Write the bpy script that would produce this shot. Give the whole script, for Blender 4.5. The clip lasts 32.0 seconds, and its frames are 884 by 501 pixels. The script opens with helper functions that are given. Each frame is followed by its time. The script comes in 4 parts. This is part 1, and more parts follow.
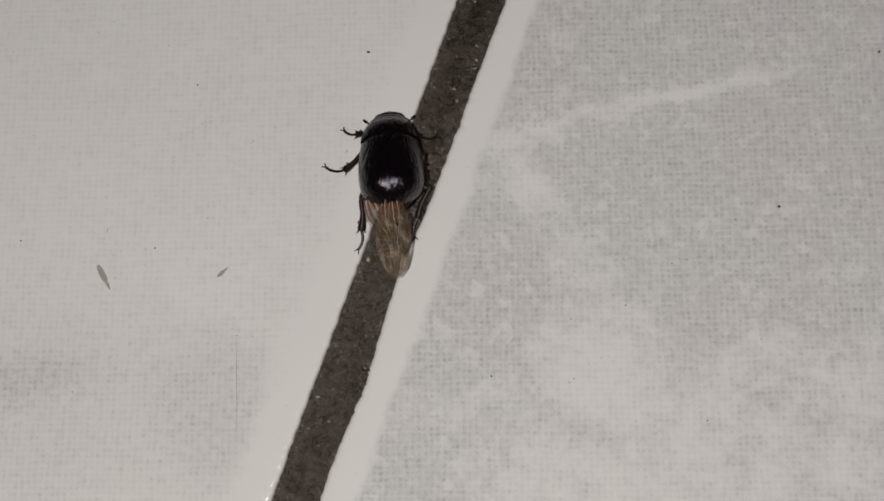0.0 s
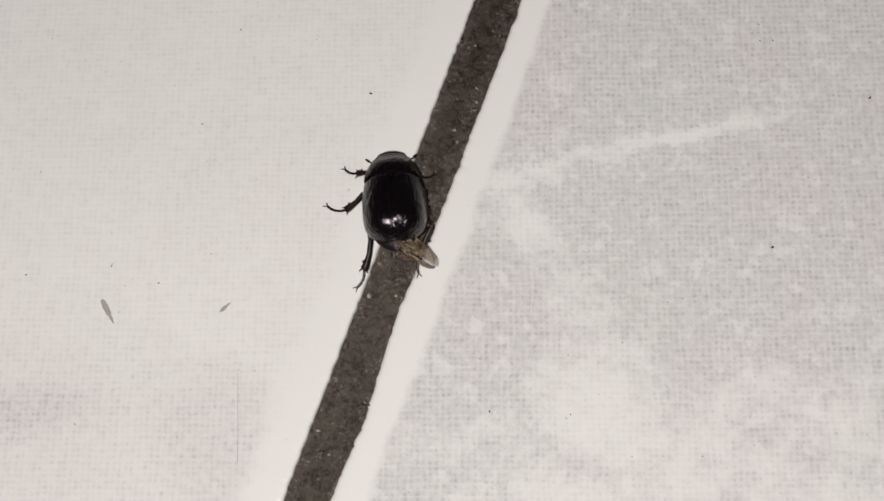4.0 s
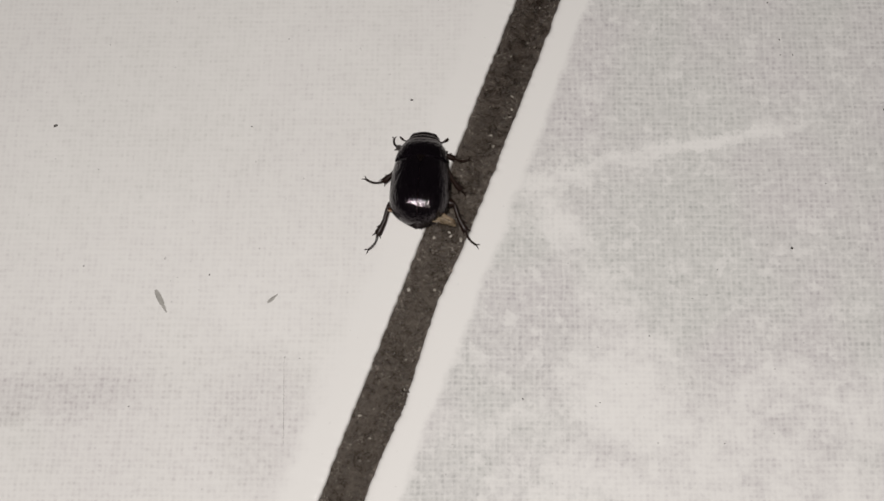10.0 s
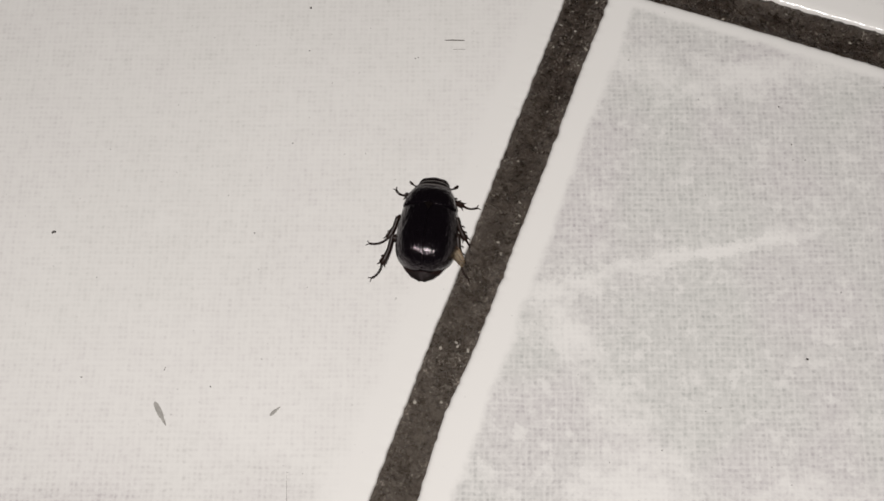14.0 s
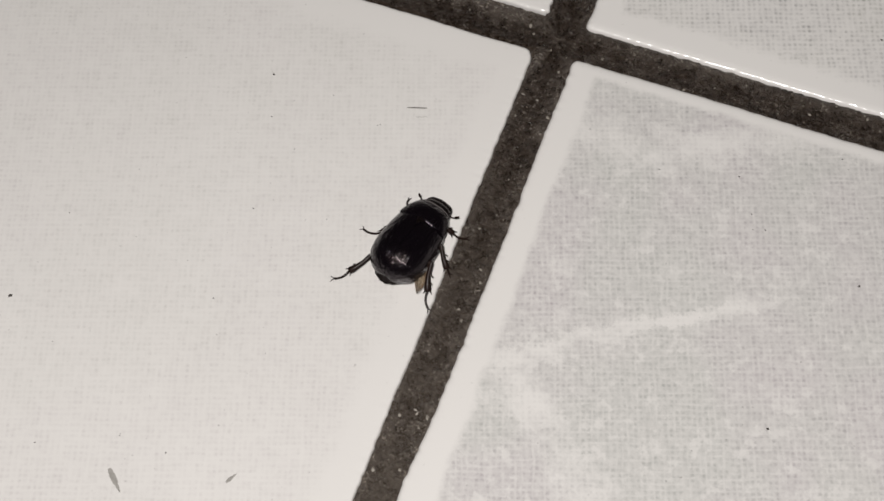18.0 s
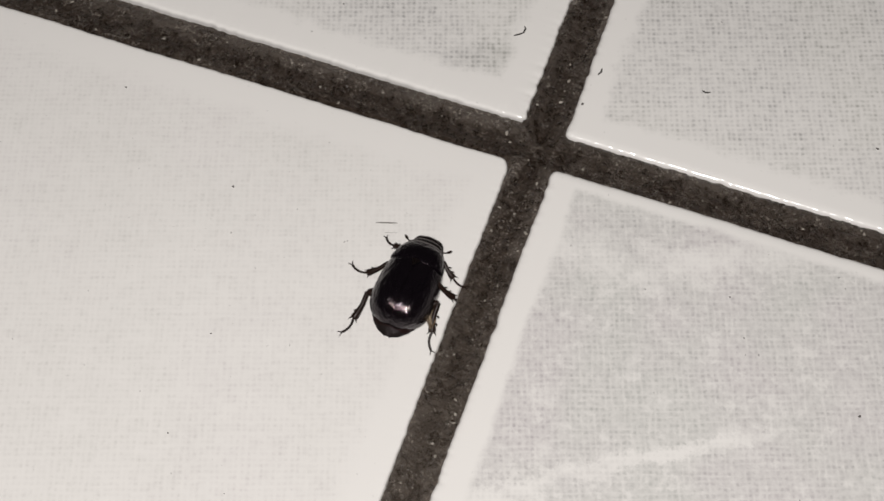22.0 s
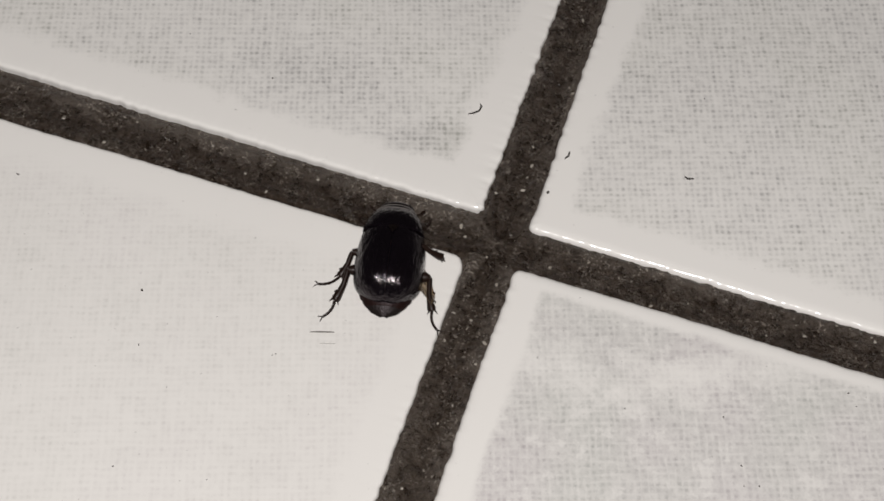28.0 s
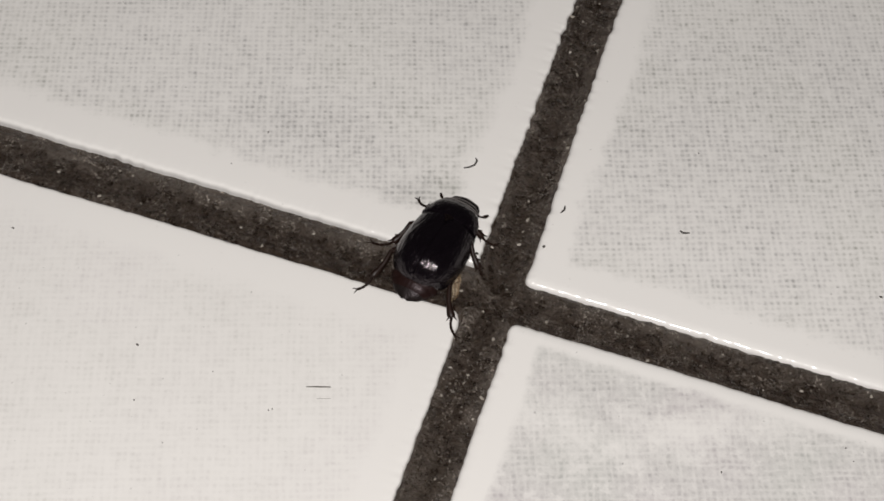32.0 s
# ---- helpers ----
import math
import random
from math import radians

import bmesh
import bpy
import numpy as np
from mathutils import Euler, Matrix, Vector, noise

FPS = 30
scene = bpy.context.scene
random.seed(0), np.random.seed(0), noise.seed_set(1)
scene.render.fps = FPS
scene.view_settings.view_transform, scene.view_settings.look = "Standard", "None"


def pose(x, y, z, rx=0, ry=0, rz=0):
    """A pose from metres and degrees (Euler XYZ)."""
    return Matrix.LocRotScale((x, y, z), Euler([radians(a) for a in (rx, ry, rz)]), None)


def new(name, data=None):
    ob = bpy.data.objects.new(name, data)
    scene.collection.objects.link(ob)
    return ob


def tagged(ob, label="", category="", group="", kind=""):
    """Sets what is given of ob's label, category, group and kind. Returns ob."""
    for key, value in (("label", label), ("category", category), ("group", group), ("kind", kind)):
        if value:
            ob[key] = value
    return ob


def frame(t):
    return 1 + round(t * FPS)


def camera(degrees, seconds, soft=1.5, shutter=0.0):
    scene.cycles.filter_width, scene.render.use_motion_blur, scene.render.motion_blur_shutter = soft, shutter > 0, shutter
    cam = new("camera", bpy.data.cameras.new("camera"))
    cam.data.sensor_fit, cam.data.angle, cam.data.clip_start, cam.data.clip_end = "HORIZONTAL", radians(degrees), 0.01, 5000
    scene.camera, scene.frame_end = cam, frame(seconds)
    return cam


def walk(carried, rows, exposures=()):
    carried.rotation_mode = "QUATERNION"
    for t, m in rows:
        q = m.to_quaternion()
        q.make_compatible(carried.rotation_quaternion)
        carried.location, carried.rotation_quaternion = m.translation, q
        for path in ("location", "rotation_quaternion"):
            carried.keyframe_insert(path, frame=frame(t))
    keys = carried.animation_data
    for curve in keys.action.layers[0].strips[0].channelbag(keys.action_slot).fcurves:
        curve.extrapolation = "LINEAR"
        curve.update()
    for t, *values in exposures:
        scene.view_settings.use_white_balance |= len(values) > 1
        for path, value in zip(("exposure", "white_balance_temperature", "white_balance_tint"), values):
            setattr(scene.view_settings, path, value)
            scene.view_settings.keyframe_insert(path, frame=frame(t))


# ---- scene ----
PATH = [
    (0, pose(0.03869, -0.12416, 0.20700, 15.504, 3.632, 19.361)),
    (0.5, pose(0.03963, -0.12915, 0.21703, 16.552, 3.791, 19.182)),
    (1, pose(0.03895, -0.12558, 0.21293, 15.932, 3.500, 19.131)),
    (1.5, pose(0.03395, -0.12542, 0.20197, 16.606, 3.225, 19.858)),
    (2, pose(0.03419, -0.11928, 0.19584, 16.281, 2.402, 19.648)),
    (2.5, pose(0.03543, -0.12175, 0.20017, 17.102, 2.357, 19.548)),
    (3, pose(0.03870, -0.12378, 0.20772, 17.686, 2.888, 19.462)),
    (3.5, pose(0.03809, -0.12660, 0.20956, 17.608, 2.829, 19.476)),
    (5.5, pose(0.04070, -0.13158, 0.21043, 18.973, 3.614, 20.574)),
    (6, pose(0.04151, -0.13179, 0.21248, 18.446, 3.697, 20.382)),
    (6.5, pose(0.04162, -0.13163, 0.21286, 18.649, 3.592, 20.260)),
    (7, pose(0.04224, -0.13300, 0.21302, 18.835, 3.408, 20.487)),
    (7.5, pose(0.04140, -0.13307, 0.21427, 18.660, 3.162, 20.449)),
    (8, pose(0.03971, -0.13615, 0.21469, 19.088, 3.211, 20.773)),
    (8.5, pose(0.03867, -0.13811, 0.21531, 18.931, 3.312, 20.881)),
    (9, pose(0.03864, -0.13764, 0.21597, 19.511, 3.017, 20.475)),
    (9.5, pose(0.03599, -0.13632, 0.21599, 19.041, 3.214, 20.525)),
    (10, pose(0.03748, -0.14091, 0.21916, 19.620, 2.745, 20.412)),
    (10.5, pose(0.03609, -0.14171, 0.22294, 20.058, 3.040, 20.657)),
    (11, pose(0.03424, -0.14133, 0.21927, 20.055, 2.703, 20.941)),
    (11.5, pose(0.03222, -0.14065, 0.21806, 19.961, 2.466, 20.677)),
    (12, pose(0.03345, -0.13701, 0.21577, 20.872, 2.705, 20.448)),
    (12.5, pose(0.03258, -0.13664, 0.21759, 21.591, 2.607, 20.260)),
    (13, pose(0.03338, -0.13617, 0.21738, 21.710, 2.523, 20.298)),
    (13.5, pose(0.03392, -0.13548, 0.21634, 21.685, 2.441, 20.426)),
    (14, pose(0.03303, -0.13397, 0.21661, 22.045, 2.604, 20.341)),
    (14.5, pose(0.03154, -0.12855, 0.20988, 21.960, 2.504, 20.077)),
    (16.5, pose(0.02967, -0.13021, 0.21356, 23.258, 2.269, 19.984)),
    (17, pose(0.03412, -0.13419, 0.21738, 24.535, 1.689, 20.055)),
    (17.5, pose(0.03649, -0.13523, 0.21721, 25.126, 1.232, 20.017)),
    (18, pose(0.03445, -0.13461, 0.21516, 24.904, 1.327, 20.307)),
    (18.5, pose(0.03242, -0.12868, 0.21418, 24.683, 1.178, 19.867)),
    (19, pose(0.03143, -0.12684, 0.21125, 24.860, 0.984, 19.664)),
    (19.5, pose(0.03321, -0.12563, 0.20528, 24.911, 1.132, 20.048)),
    (20, pose(0.02769, -0.12007, 0.20143, 24.163, 0.386, 19.717)),
    (20.5, pose(0.02654, -0.12134, 0.20421, 24.919, -0.035, 19.569)),
    (21, pose(0.02603, -0.12127, 0.20223, 24.867, 0.284, 19.803)),
    (21.5, pose(0.02596, -0.12046, 0.20260, 25.370, 0.115, 19.612)),
    (22, pose(0.02708, -0.11863, 0.20609, 26.537, 0.203, 19.521)),
    (22.5, pose(0.02655, -0.12010, 0.20639, 26.827, -0.152, 19.398)),
    (23, pose(0.02803, -0.12039, 0.20758, 27.111, -0.570, 19.349)),
    (23.5, pose(0.02950, -0.12042, 0.20730, 27.693, -0.268, 19.374)),
    (24, pose(0.02334, -0.11428, 0.19392, 26.013, 0.018, 19.697)),
    (24.5, pose(0.01852, -0.10565, 0.18006, 25.700, -0.676, 19.313)),
    (25, pose(0.02204, -0.10224, 0.17505, 27.711, -1.158, 18.576)),
    (25.5, pose(0.02203, -0.10121, 0.17337, 27.714, -1.779, 18.219)),
    (27.5, pose(0.02255, -0.10120, 0.17572, 29.248, -1.496, 18.397)),
    (28, pose(0.02043, -0.10118, 0.17842, 29.509, -1.555, 18.243)),
    (28.5, pose(0.01906, -0.10075, 0.17860, 29.784, -1.632, 18.051)),
    (29, pose(0.01859, -0.10175, 0.17685, 29.396, -1.864, 18.297)),
    (29.5, pose(0.01719, -0.10324, 0.17762, 29.571, -1.837, 18.465)),
    (30, pose(0.01867, -0.10267, 0.17704, 30.001, -1.948, 18.410)),
    (30.5, pose(0.01795, -0.10297, 0.17733, 30.255, -2.032, 18.394)),
    (31, pose(0.01845, -0.10249, 0.17851, 30.681, -2.234, 18.133)),
    (31.5, pose(0.01844, -0.10115, 0.17900, 31.045, -2.077, 17.945)),
    (32, pose(0.01805, -0.10096, 0.17877, 31.251, -2.210, 17.894)),
]

LENS = 32.0
cam = camera(LENS, 32.0, soft=1.6)
walk(cam, PATH, exposures=[(0.0, -0.59), (1.0, -0.49), (2.0, -0.15), (3.0, -0.04), (6.0, -0.1), (9.0, -0.12), (10.0, -0.16), (11.0, -0.1), (13.0, -0.01), (17.0, -0.03), (19.0, 0.05), (22.0, 0.13), (23.0, -0.01), (24.0, 0.18), (25.0, 0.12), (28.0, 0.14), (29.0, 0.17), (30.0, 0.18), (31.0, 0.13), (32.0, 0.25)])

# ---- world, light ----
world = bpy.data.worlds.new("night")
scene.world = world
world.use_nodes = True
world.node_tree.nodes["Background"].inputs[0].default_value = (0.9, 0.95, 1.0, 1)
world.node_tree.nodes["Background"].inputs[1].default_value = 0.02

# the small white torch from which the floor is lit
torch = new("torch_light", bpy.data.lights.new("torch_light", "POINT"))
torch.data.energy = 4.15
torch.data.color = (1.0, 0.965, 0.945)
torch.data.shadow_soft_size = 0.005
torch.location = (0.030, -0.160, 0.300)

# ---- helpers ----
MM = 0.001


def part(name, bm, mat, parent=None, label="", smooth=True):
    """Links a bmesh drawn in millimetres as one mesh object."""
    me = bpy.data.meshes.new(name)
    bmesh.ops.recalc_face_normals(bm, faces=bm.faces)
    bmesh.ops.scale(bm, vec=(MM, MM, MM), verts=bm.verts)
    for f in bm.faces:
        f.smooth = smooth
    for e in bm.edges:
        if len(e.link_faces) == 2 and e.calc_face_angle(0) > 0.9:
            e.smooth = False
    bm.to_mesh(me)
    bm.free()
    me.materials.append(mat)
    ob = new(name, me)
    ob.parent = parent
    if label:
        tagged(ob, label)
    return ob


def base(name, m=None):
    ob = new(name)
    ob.empty_display_size = 0.002
    if m is not None:
        ob.matrix_basis = m
    return ob


def loft(rings, cap=True):
    """A skin over rings of points; each ring has the same number of points."""
    bm = bmesh.new()
    vs = [[bm.verts.new(p) for p in ring] for ring in rings]
    n = len(vs[0])
    for a, b in zip(vs, vs[1:]):
        for i in range(n):
            bm.faces.new((a[i], a[(i + 1) % n], b[(i + 1) % n], b[i]))
    if cap:
        bm.faces.new(vs[0])
        bm.faces.new(vs[-1][::-1])
    return bm


def sheet(rows):
    bm = bmesh.new()
    vs = [[bm.verts.new(p) for p in row] for row in rows]
    for a, b in zip(vs, vs[1:]):
        for i in range(len(a) - 1):
            bm.faces.new((a[i], a[i + 1], b[i + 1], b[i]))
    return bm


def tube(bm, path, radii, n=8):
    """A round limb along a path, added to bm."""
    path = [Vector(p) for p in path]
    rings = []
    for i, p in enumerate(path):
        d = (path[min(i + 1, len(path) - 1)] - path[max(i - 1, 0)]).normalized()
        u = d.cross(Vector((0, 0.13, 1))).normalized()
        v = d.cross(u).normalized()
        rings.append([bm.verts.new(p + radii[i] * (math.cos(a) * u + math.sin(a) * v)) for a in (2 * math.pi * k / n for k in range(n))])
    for a, b in zip(rings, rings[1:]):
        for i in range(n):
            bm.faces.new((a[i], a[(i + 1) % n], b[(i + 1) % n], b[i]))
    bm.faces.new(rings[0])
    bm.faces.new(rings[-1][::-1])
    return bm


def fractal(x, y, z=0.0, octaves=4):
    return noise.fractal(Vector((x, y, z)), 0.9, 2.1, octaves)


# ---- materials ----
def material(name):
    m = bpy.data.materials.new(name)
    m.use_nodes = True
    nt = m.node_tree
    return m, nt, nt.nodes["Principled BSDF"]


def node(nt, kind, **values):
    n = nt.nodes.new(kind)
    for k, v in values.items():
        if k.startswith("i_"):
            key = k[2:].replace("_", " ")
            n.inputs[int(key) if key.isdigit() else key].default_value = v
        else:
            setattr(n, k, v)
    return n


def math_node(nt, op, a, b=None, clamp=False):
    n = nt.nodes.new("ShaderNodeMath")
    n.operation, n.use_clamp = op, clamp
    for i, v in enumerate((a, b)):
        if v is None:
            continue
        if isinstance(v, (int, float)):
            n.inputs[i].default_value = v
        else:
            nt.links.new(v, n.inputs[i])
    return n.outputs[0]


def ramp(nt, value, lo, hi, to_lo=0.0, to_hi=1.0, smooth=True):
    n = nt.nodes.new("ShaderNodeMapRange")
    n.interpolation_type = "SMOOTHSTEP" if smooth else "LINEAR"
    nt.links.new(value, n.inputs["Value"])
    for k, v in (("From Min", lo), ("From Max", hi), ("To Min", to_lo), ("To Max", to_hi)):
        n.inputs[k].default_value = v
    return n.outputs[0]


def mix(nt, fac, a, b, blend="MIX"):
    n = nt.nodes.new("ShaderNodeMix")
    n.data_type, n.blend_type = "RGBA", blend
    if isinstance(fac, (int, float)):
        n.inputs[0].default_value = fac
    else:
        nt.links.new(fac, n.inputs[0])
    for i, v in ((6, a), (7, b)):
        if isinstance(v, tuple):
            n.inputs[i].default_value = (*v, 1)
        else:
            nt.links.new(v, n.inputs[i])
    return n.outputs[2]


def noise_node(nt, vec, scale, detail=3, rough=0.5, offset=None):
    n = node(nt, "ShaderNodeTexNoise", i_Scale=scale, i_Detail=detail, i_Roughness=rough)
    nt.links.new(vec, n.inputs["Vector"])
    return n.outputs[0]


def bump(nt, bsdf, height, strength, distance):
    n = node(nt, "ShaderNodeBump", i_Strength=strength, i_Distance=distance)
    nt.links.new(height, n.inputs["Height"])
    nt.links.new(n.outputs[0], bsdf.inputs["Normal"])
    return n


def tile_material(name, centre, density, weave, cloudy, patches=(), tint_lo=(0.40, 0.38, 0.375), tint_hi=(0.41, 0.40, 0.375), offset=0.0, uneven=1.7, ragged=1.0, lift=0.0, margin=(0.1418, 0.1446)):
    """Glazed off-white tile printed with an uneven linen weave and grey clouds, plain along its rim.
    patches: (x, y, half length, half width, turn in degrees, change of density), in millimetres from the crossing."""
    m, nt, b = material(name)
    co = node(nt, "ShaderNodeTexCoord").outputs["Object"]
    mov = node(nt, "ShaderNodeVectorMath", operation="ADD")
    mov.inputs[1].default_value = (centre[0] * MM, centre[1] * MM, 0)
    nt.links.new(co, mov.inputs[0])
    seed = node(nt, "ShaderNodeVectorMath", operation="ADD")
    seed.inputs[1].default_value = (offset, offset * 0.7, offset * 0.3)
    nt.links.new(co, seed.inputs[0])
    vec = seed.outputs[0]
    sep = node(nt, "ShaderNodeSeparateXYZ")
    nt.links.new(co, sep.inputs[0])
    x, y = sep.outputs[0], sep.outputs[1]
    # distance to the rim, made ragged
    edge = math_node(nt, "MAXIMUM", math_node(nt, "ABSOLUTE", x), math_node(nt, "ABSOLUTE", math_node(nt, "SUBTRACT", y, lift)))
    rag = noise_node(nt, vec, 190, 5, 0.7)
    wide = noise_node(nt, vec, 40, 2, 0.5)
    edge = math_node(nt, "ADD", edge, math_node(nt, "MULTIPLY", math_node(nt, "SUBTRACT", rag, 0.5), 0.006 * ragged))
    edge = math_node(nt, "ADD", edge, math_node(nt, "MULTIPLY", math_node(nt, "SUBTRACT", wide, 0.5), 0.003 * ragged))
    inner = ramp(nt, edge, margin[0], margin[1], 1.0, 0.0)
    # linen: two sets of threads, aslant to the tile, each thread of its own strength
    turned = node(nt, "ShaderNodeVectorRotate", rotation_type="Z_AXIS", i_Angle=radians(-19.5))
    nt.links.new(co, turned.inputs["Vector"])
    tsep = node(nt, "ShaderNodeSeparateXYZ")
    nt.links.new(turned.outputs[0], tsep.inputs[0])
    warp = noise_node(nt, vec, 220, 3)
    threads, strands = [], []
    for axis, long in ((tsep.outputs[0], (1100.0, 190.0)), (tsep.outputs[1], (190.0, 1100.0))):
        w = math_node(nt, "ADD", math_node(nt, "MULTIPLY", axis, 2 * math.pi / 0.00086), math_node(nt, "MULTIPLY", warp, 6.5 if cloudy > 1 else 4.5))
        wave = math_node(nt, "ADD", math_node(nt, "MULTIPLY", math_node(nt, "SINE", w), 0.5), 0.5)
        stretch = node(nt, "ShaderNodeMapping", i_Scale=(*long, 1.0))
        nt.links.new(turned.outputs[0], stretch.inputs["Vector"])
        own = noise_node(nt, stretch.outputs[0], 1.0, 2, 0.6)
        strands.append(math_node(nt, "MULTIPLY", ramp(nt, wave, 0.0, 0.8, 1.0, 0.0), ramp(nt, own, 0.40, 0.68)))
        threads.append(math_node(nt, "ADD", math_node(nt, "MULTIPLY", wave, 0.5), math_node(nt, "MULTIPLY", math_node(nt, "SUBTRACT", own, 0.37), uneven), True))
    holes = ramp(nt, math_node(nt, "MULTIPLY", threads[0], threads[1]), 0.0, 0.95, smooth=False)
    grain = noise_node(nt, vec, 800, 3, 0.7)
    big = noise_node(nt, vec, 26, 4, 0.62)
    mid = noise_node(nt, vec, 165, 6, 0.75)
    # where the print is dense
    dense = math_node(nt, "ADD", density - 1.35 * cloudy, math_node(nt, "ADD", math_node(nt, "MULTIPLY", big, 0.9 * cloudy), math_node(nt, "MULTIPLY", mid, 1.8 * cloudy)))
    bend = node(nt, "ShaderNodeTexNoise", i_Scale=75.0, i_Detail=9.0, i_Roughness=0.82)
    nt.links.new(vec, bend.inputs["Vector"])
    shift = node(nt, "ShaderNodeVectorMath", operation="MULTIPLY_ADD")
    shift.inputs[1].default_value = (0.012, 0.012, 0)
    nt.links.new(bend.outputs["Color"], shift.inputs[0])
    nt.links.new(mov.outputs[0], shift.inputs[2])
    for px, py, rx, ry, turn, change in patches:
        back = node(nt, "ShaderNodeMapping", vector_type="TEXTURE")
        back.inputs["Location"].default_value = ((px + 6) * MM, (py + 6) * MM, 0)
        back.inputs["Rotation"].default_value = (0, 0, radians(turn))
        back.inputs["Scale"].default_value = (rx * MM, ry * MM, 1)
        nt.links.new(shift.outputs[0], back.inputs["Vector"])
        far = node(nt, "ShaderNodeVectorMath", operation="LENGTH")
        nt.links.new(back.outputs[0], far.inputs[0])
        dense = math_node(nt, "ADD", dense, ramp(nt, far.outputs["Value"], 0.45, 1.3, change, 0.0))
    if cloudy > 1:
        dense = ramp(nt, dense, 0.08, 0.9, 0.0, 0.92)
    flecks = ramp(nt, noise_node(nt, vec, 340, 4, 0.65), 0.54, 0.66, 1.0, 0.45)
    if cloudy > 1:
        dense = math_node(nt, "MULTIPLY", dense, flecks)
    dense = math_node(nt, "MULTIPLY", math_node(nt, "MAXIMUM", math_node(nt, "MINIMUM", dense, 1.0), 0.0), inner)
    grey = math_node(nt, "MULTIPLY", math_node(nt, "MULTIPLY", dense, 0.44), ramp(nt, grain, 0.25, 0.75, 0.65, 1.25))
    mesh_ = math_node(nt, "MULTIPLY", math_node(nt, "MULTIPLY", holes, ramp(nt, grain, 0.33, 0.66, 0.25, 1.1)), math_node(nt, "MULTIPLY", math_node(nt, "ADD", math_node(nt, "MULTIPLY", dense, 0.2 if cloudy > 1 else 0.35), 0.36 if cloudy > 1 else 0.25), weave))
    dark = math_node(nt, "ADD", grey, math_node(nt, "MULTIPLY", mesh_, inner), True)
    # pale threads that lie on top
    dark = math_node(nt, "MULTIPLY", dark, ramp(nt, math_node(nt, "MAXIMUM", strands[0], strands[1]), 0.0, 1.0, 1.06, 0.74 if cloudy > 1 else 0.85))
    tint = mix(nt, ramp(nt, wide, 0.4, 0.6), tint_lo, tint_hi)
    glaze = mix(nt, noise_node(nt, vec, 35, 3), (0.755, 0.735, 0.705), (0.785, 0.765, 0.735))
    col = mix(nt, dark, glaze, tint)
    dirt = ramp(nt, noise_node(nt, vec, 1300, 2, 0.5), 0.72, 0.80)
    col = mix(nt, math_node(nt, "MULTIPLY", dirt, 0.4), col, (0.12, 0.11, 0.10))
    nt.links.new(col, b.inputs["Base Color"])
    nt.links.new(ramp(nt, mid, 0.3, 0.7, 0.13, 0.20), b.inputs["Roughness"])
    h = math_node(nt, "ADD", math_node(nt, "MULTIPLY", math_node(nt, "MULTIPLY", holes, inner), -0.5), math_node(nt, "MULTIPLY", grain, 0.35))
    bump(nt, b, h, 0.15, 0.00006)
    return m


H = 153.25
TILE_PLAIN = tile_material("glazed_tile_pale", (-H, -H), 0.10, 0.85, 0.3, [
    (-50, -113, 20, 3.6, 20, 0.4), (-40, -112, 40, 14, 15, 0.22), (-14, -105, 9, 12, 20, 0.25)], (0.416, 0.377, 0.382), (0.41, 0.40, 0.37), 0.3, 2.2, margin=(0.1422, 0.1460))
# light veins and clouds in the print
VEINS = [(24.5, -47.2, 26, 1.25, 33, -0.5), (26, -46.8, 24, 3.4, 33, -0.14), (43, -36.3, 13, 3.8, 33, -0.30), (17, -54.0, 12, 0.8, 30, -0.3), (18, -64, 15, 3.4, -38, -0.42), (30, -79, 8, 12, 20, -0.36)]
CLOUDS = [(19, -14.5, 17, 5.0, 4, -0.41), (35, -9, 13, 3.2, 20, -0.42), (9, -19, 4, 6, 30, -0.3), (56, -90, 42, 22, 25, -0.55), (13, -97, 9, 3, 10, -0.3)]
SPOTS = [(14, -39.5, 2.2, 1.6, 20, -0.36), (19, -38, 1.8, 1.2, 0, -0.33), (15, -32.5, 1.6, 1.3, 0, -0.3), (44, -29, 3, 1.8, 30, -0.36), (46, -17, 2.6, 2, 0, -0.26), (29, -35, 2.2, 1.5, 30, -0.3)]
TILE_CLOUD = tile_material("glazed_tile_clouded", (H, -H), 0.92, 0.74, 1.12, VEINS + CLOUDS + SPOTS, (0.405, 0.373, 0.381), (0.388, 0.392, 0.37), 1.7, 1.7, 0.45, 0.0022, margin=(0.1445, 0.1461))
TILE_WEAVE = tile_material("glazed_tile_linen", (H, H), 0.30, 2.3, 0.5, [(-10, 10, 16, 6, 10, 0.3), (30, 45, 50, 14, 20, 0.15)], (0.40, 0.39, 0.38), (0.41, 0.405, 0.375), 4.1, margin=(0.1438, 0.1462))
TILE_LINEN = tile_material("glazed_tile_linen_grey", (-H, H), 0.32, 2.35, 0.5, [(-12, 11, 9, 3.5, 12, 0.45), (-30, 17, 12, 5, 0, 0.2)], (0.40, 0.39, 0.38), (0.41, 0.405, 0.375), 7.3, margin=(0.1426, 0.1454))


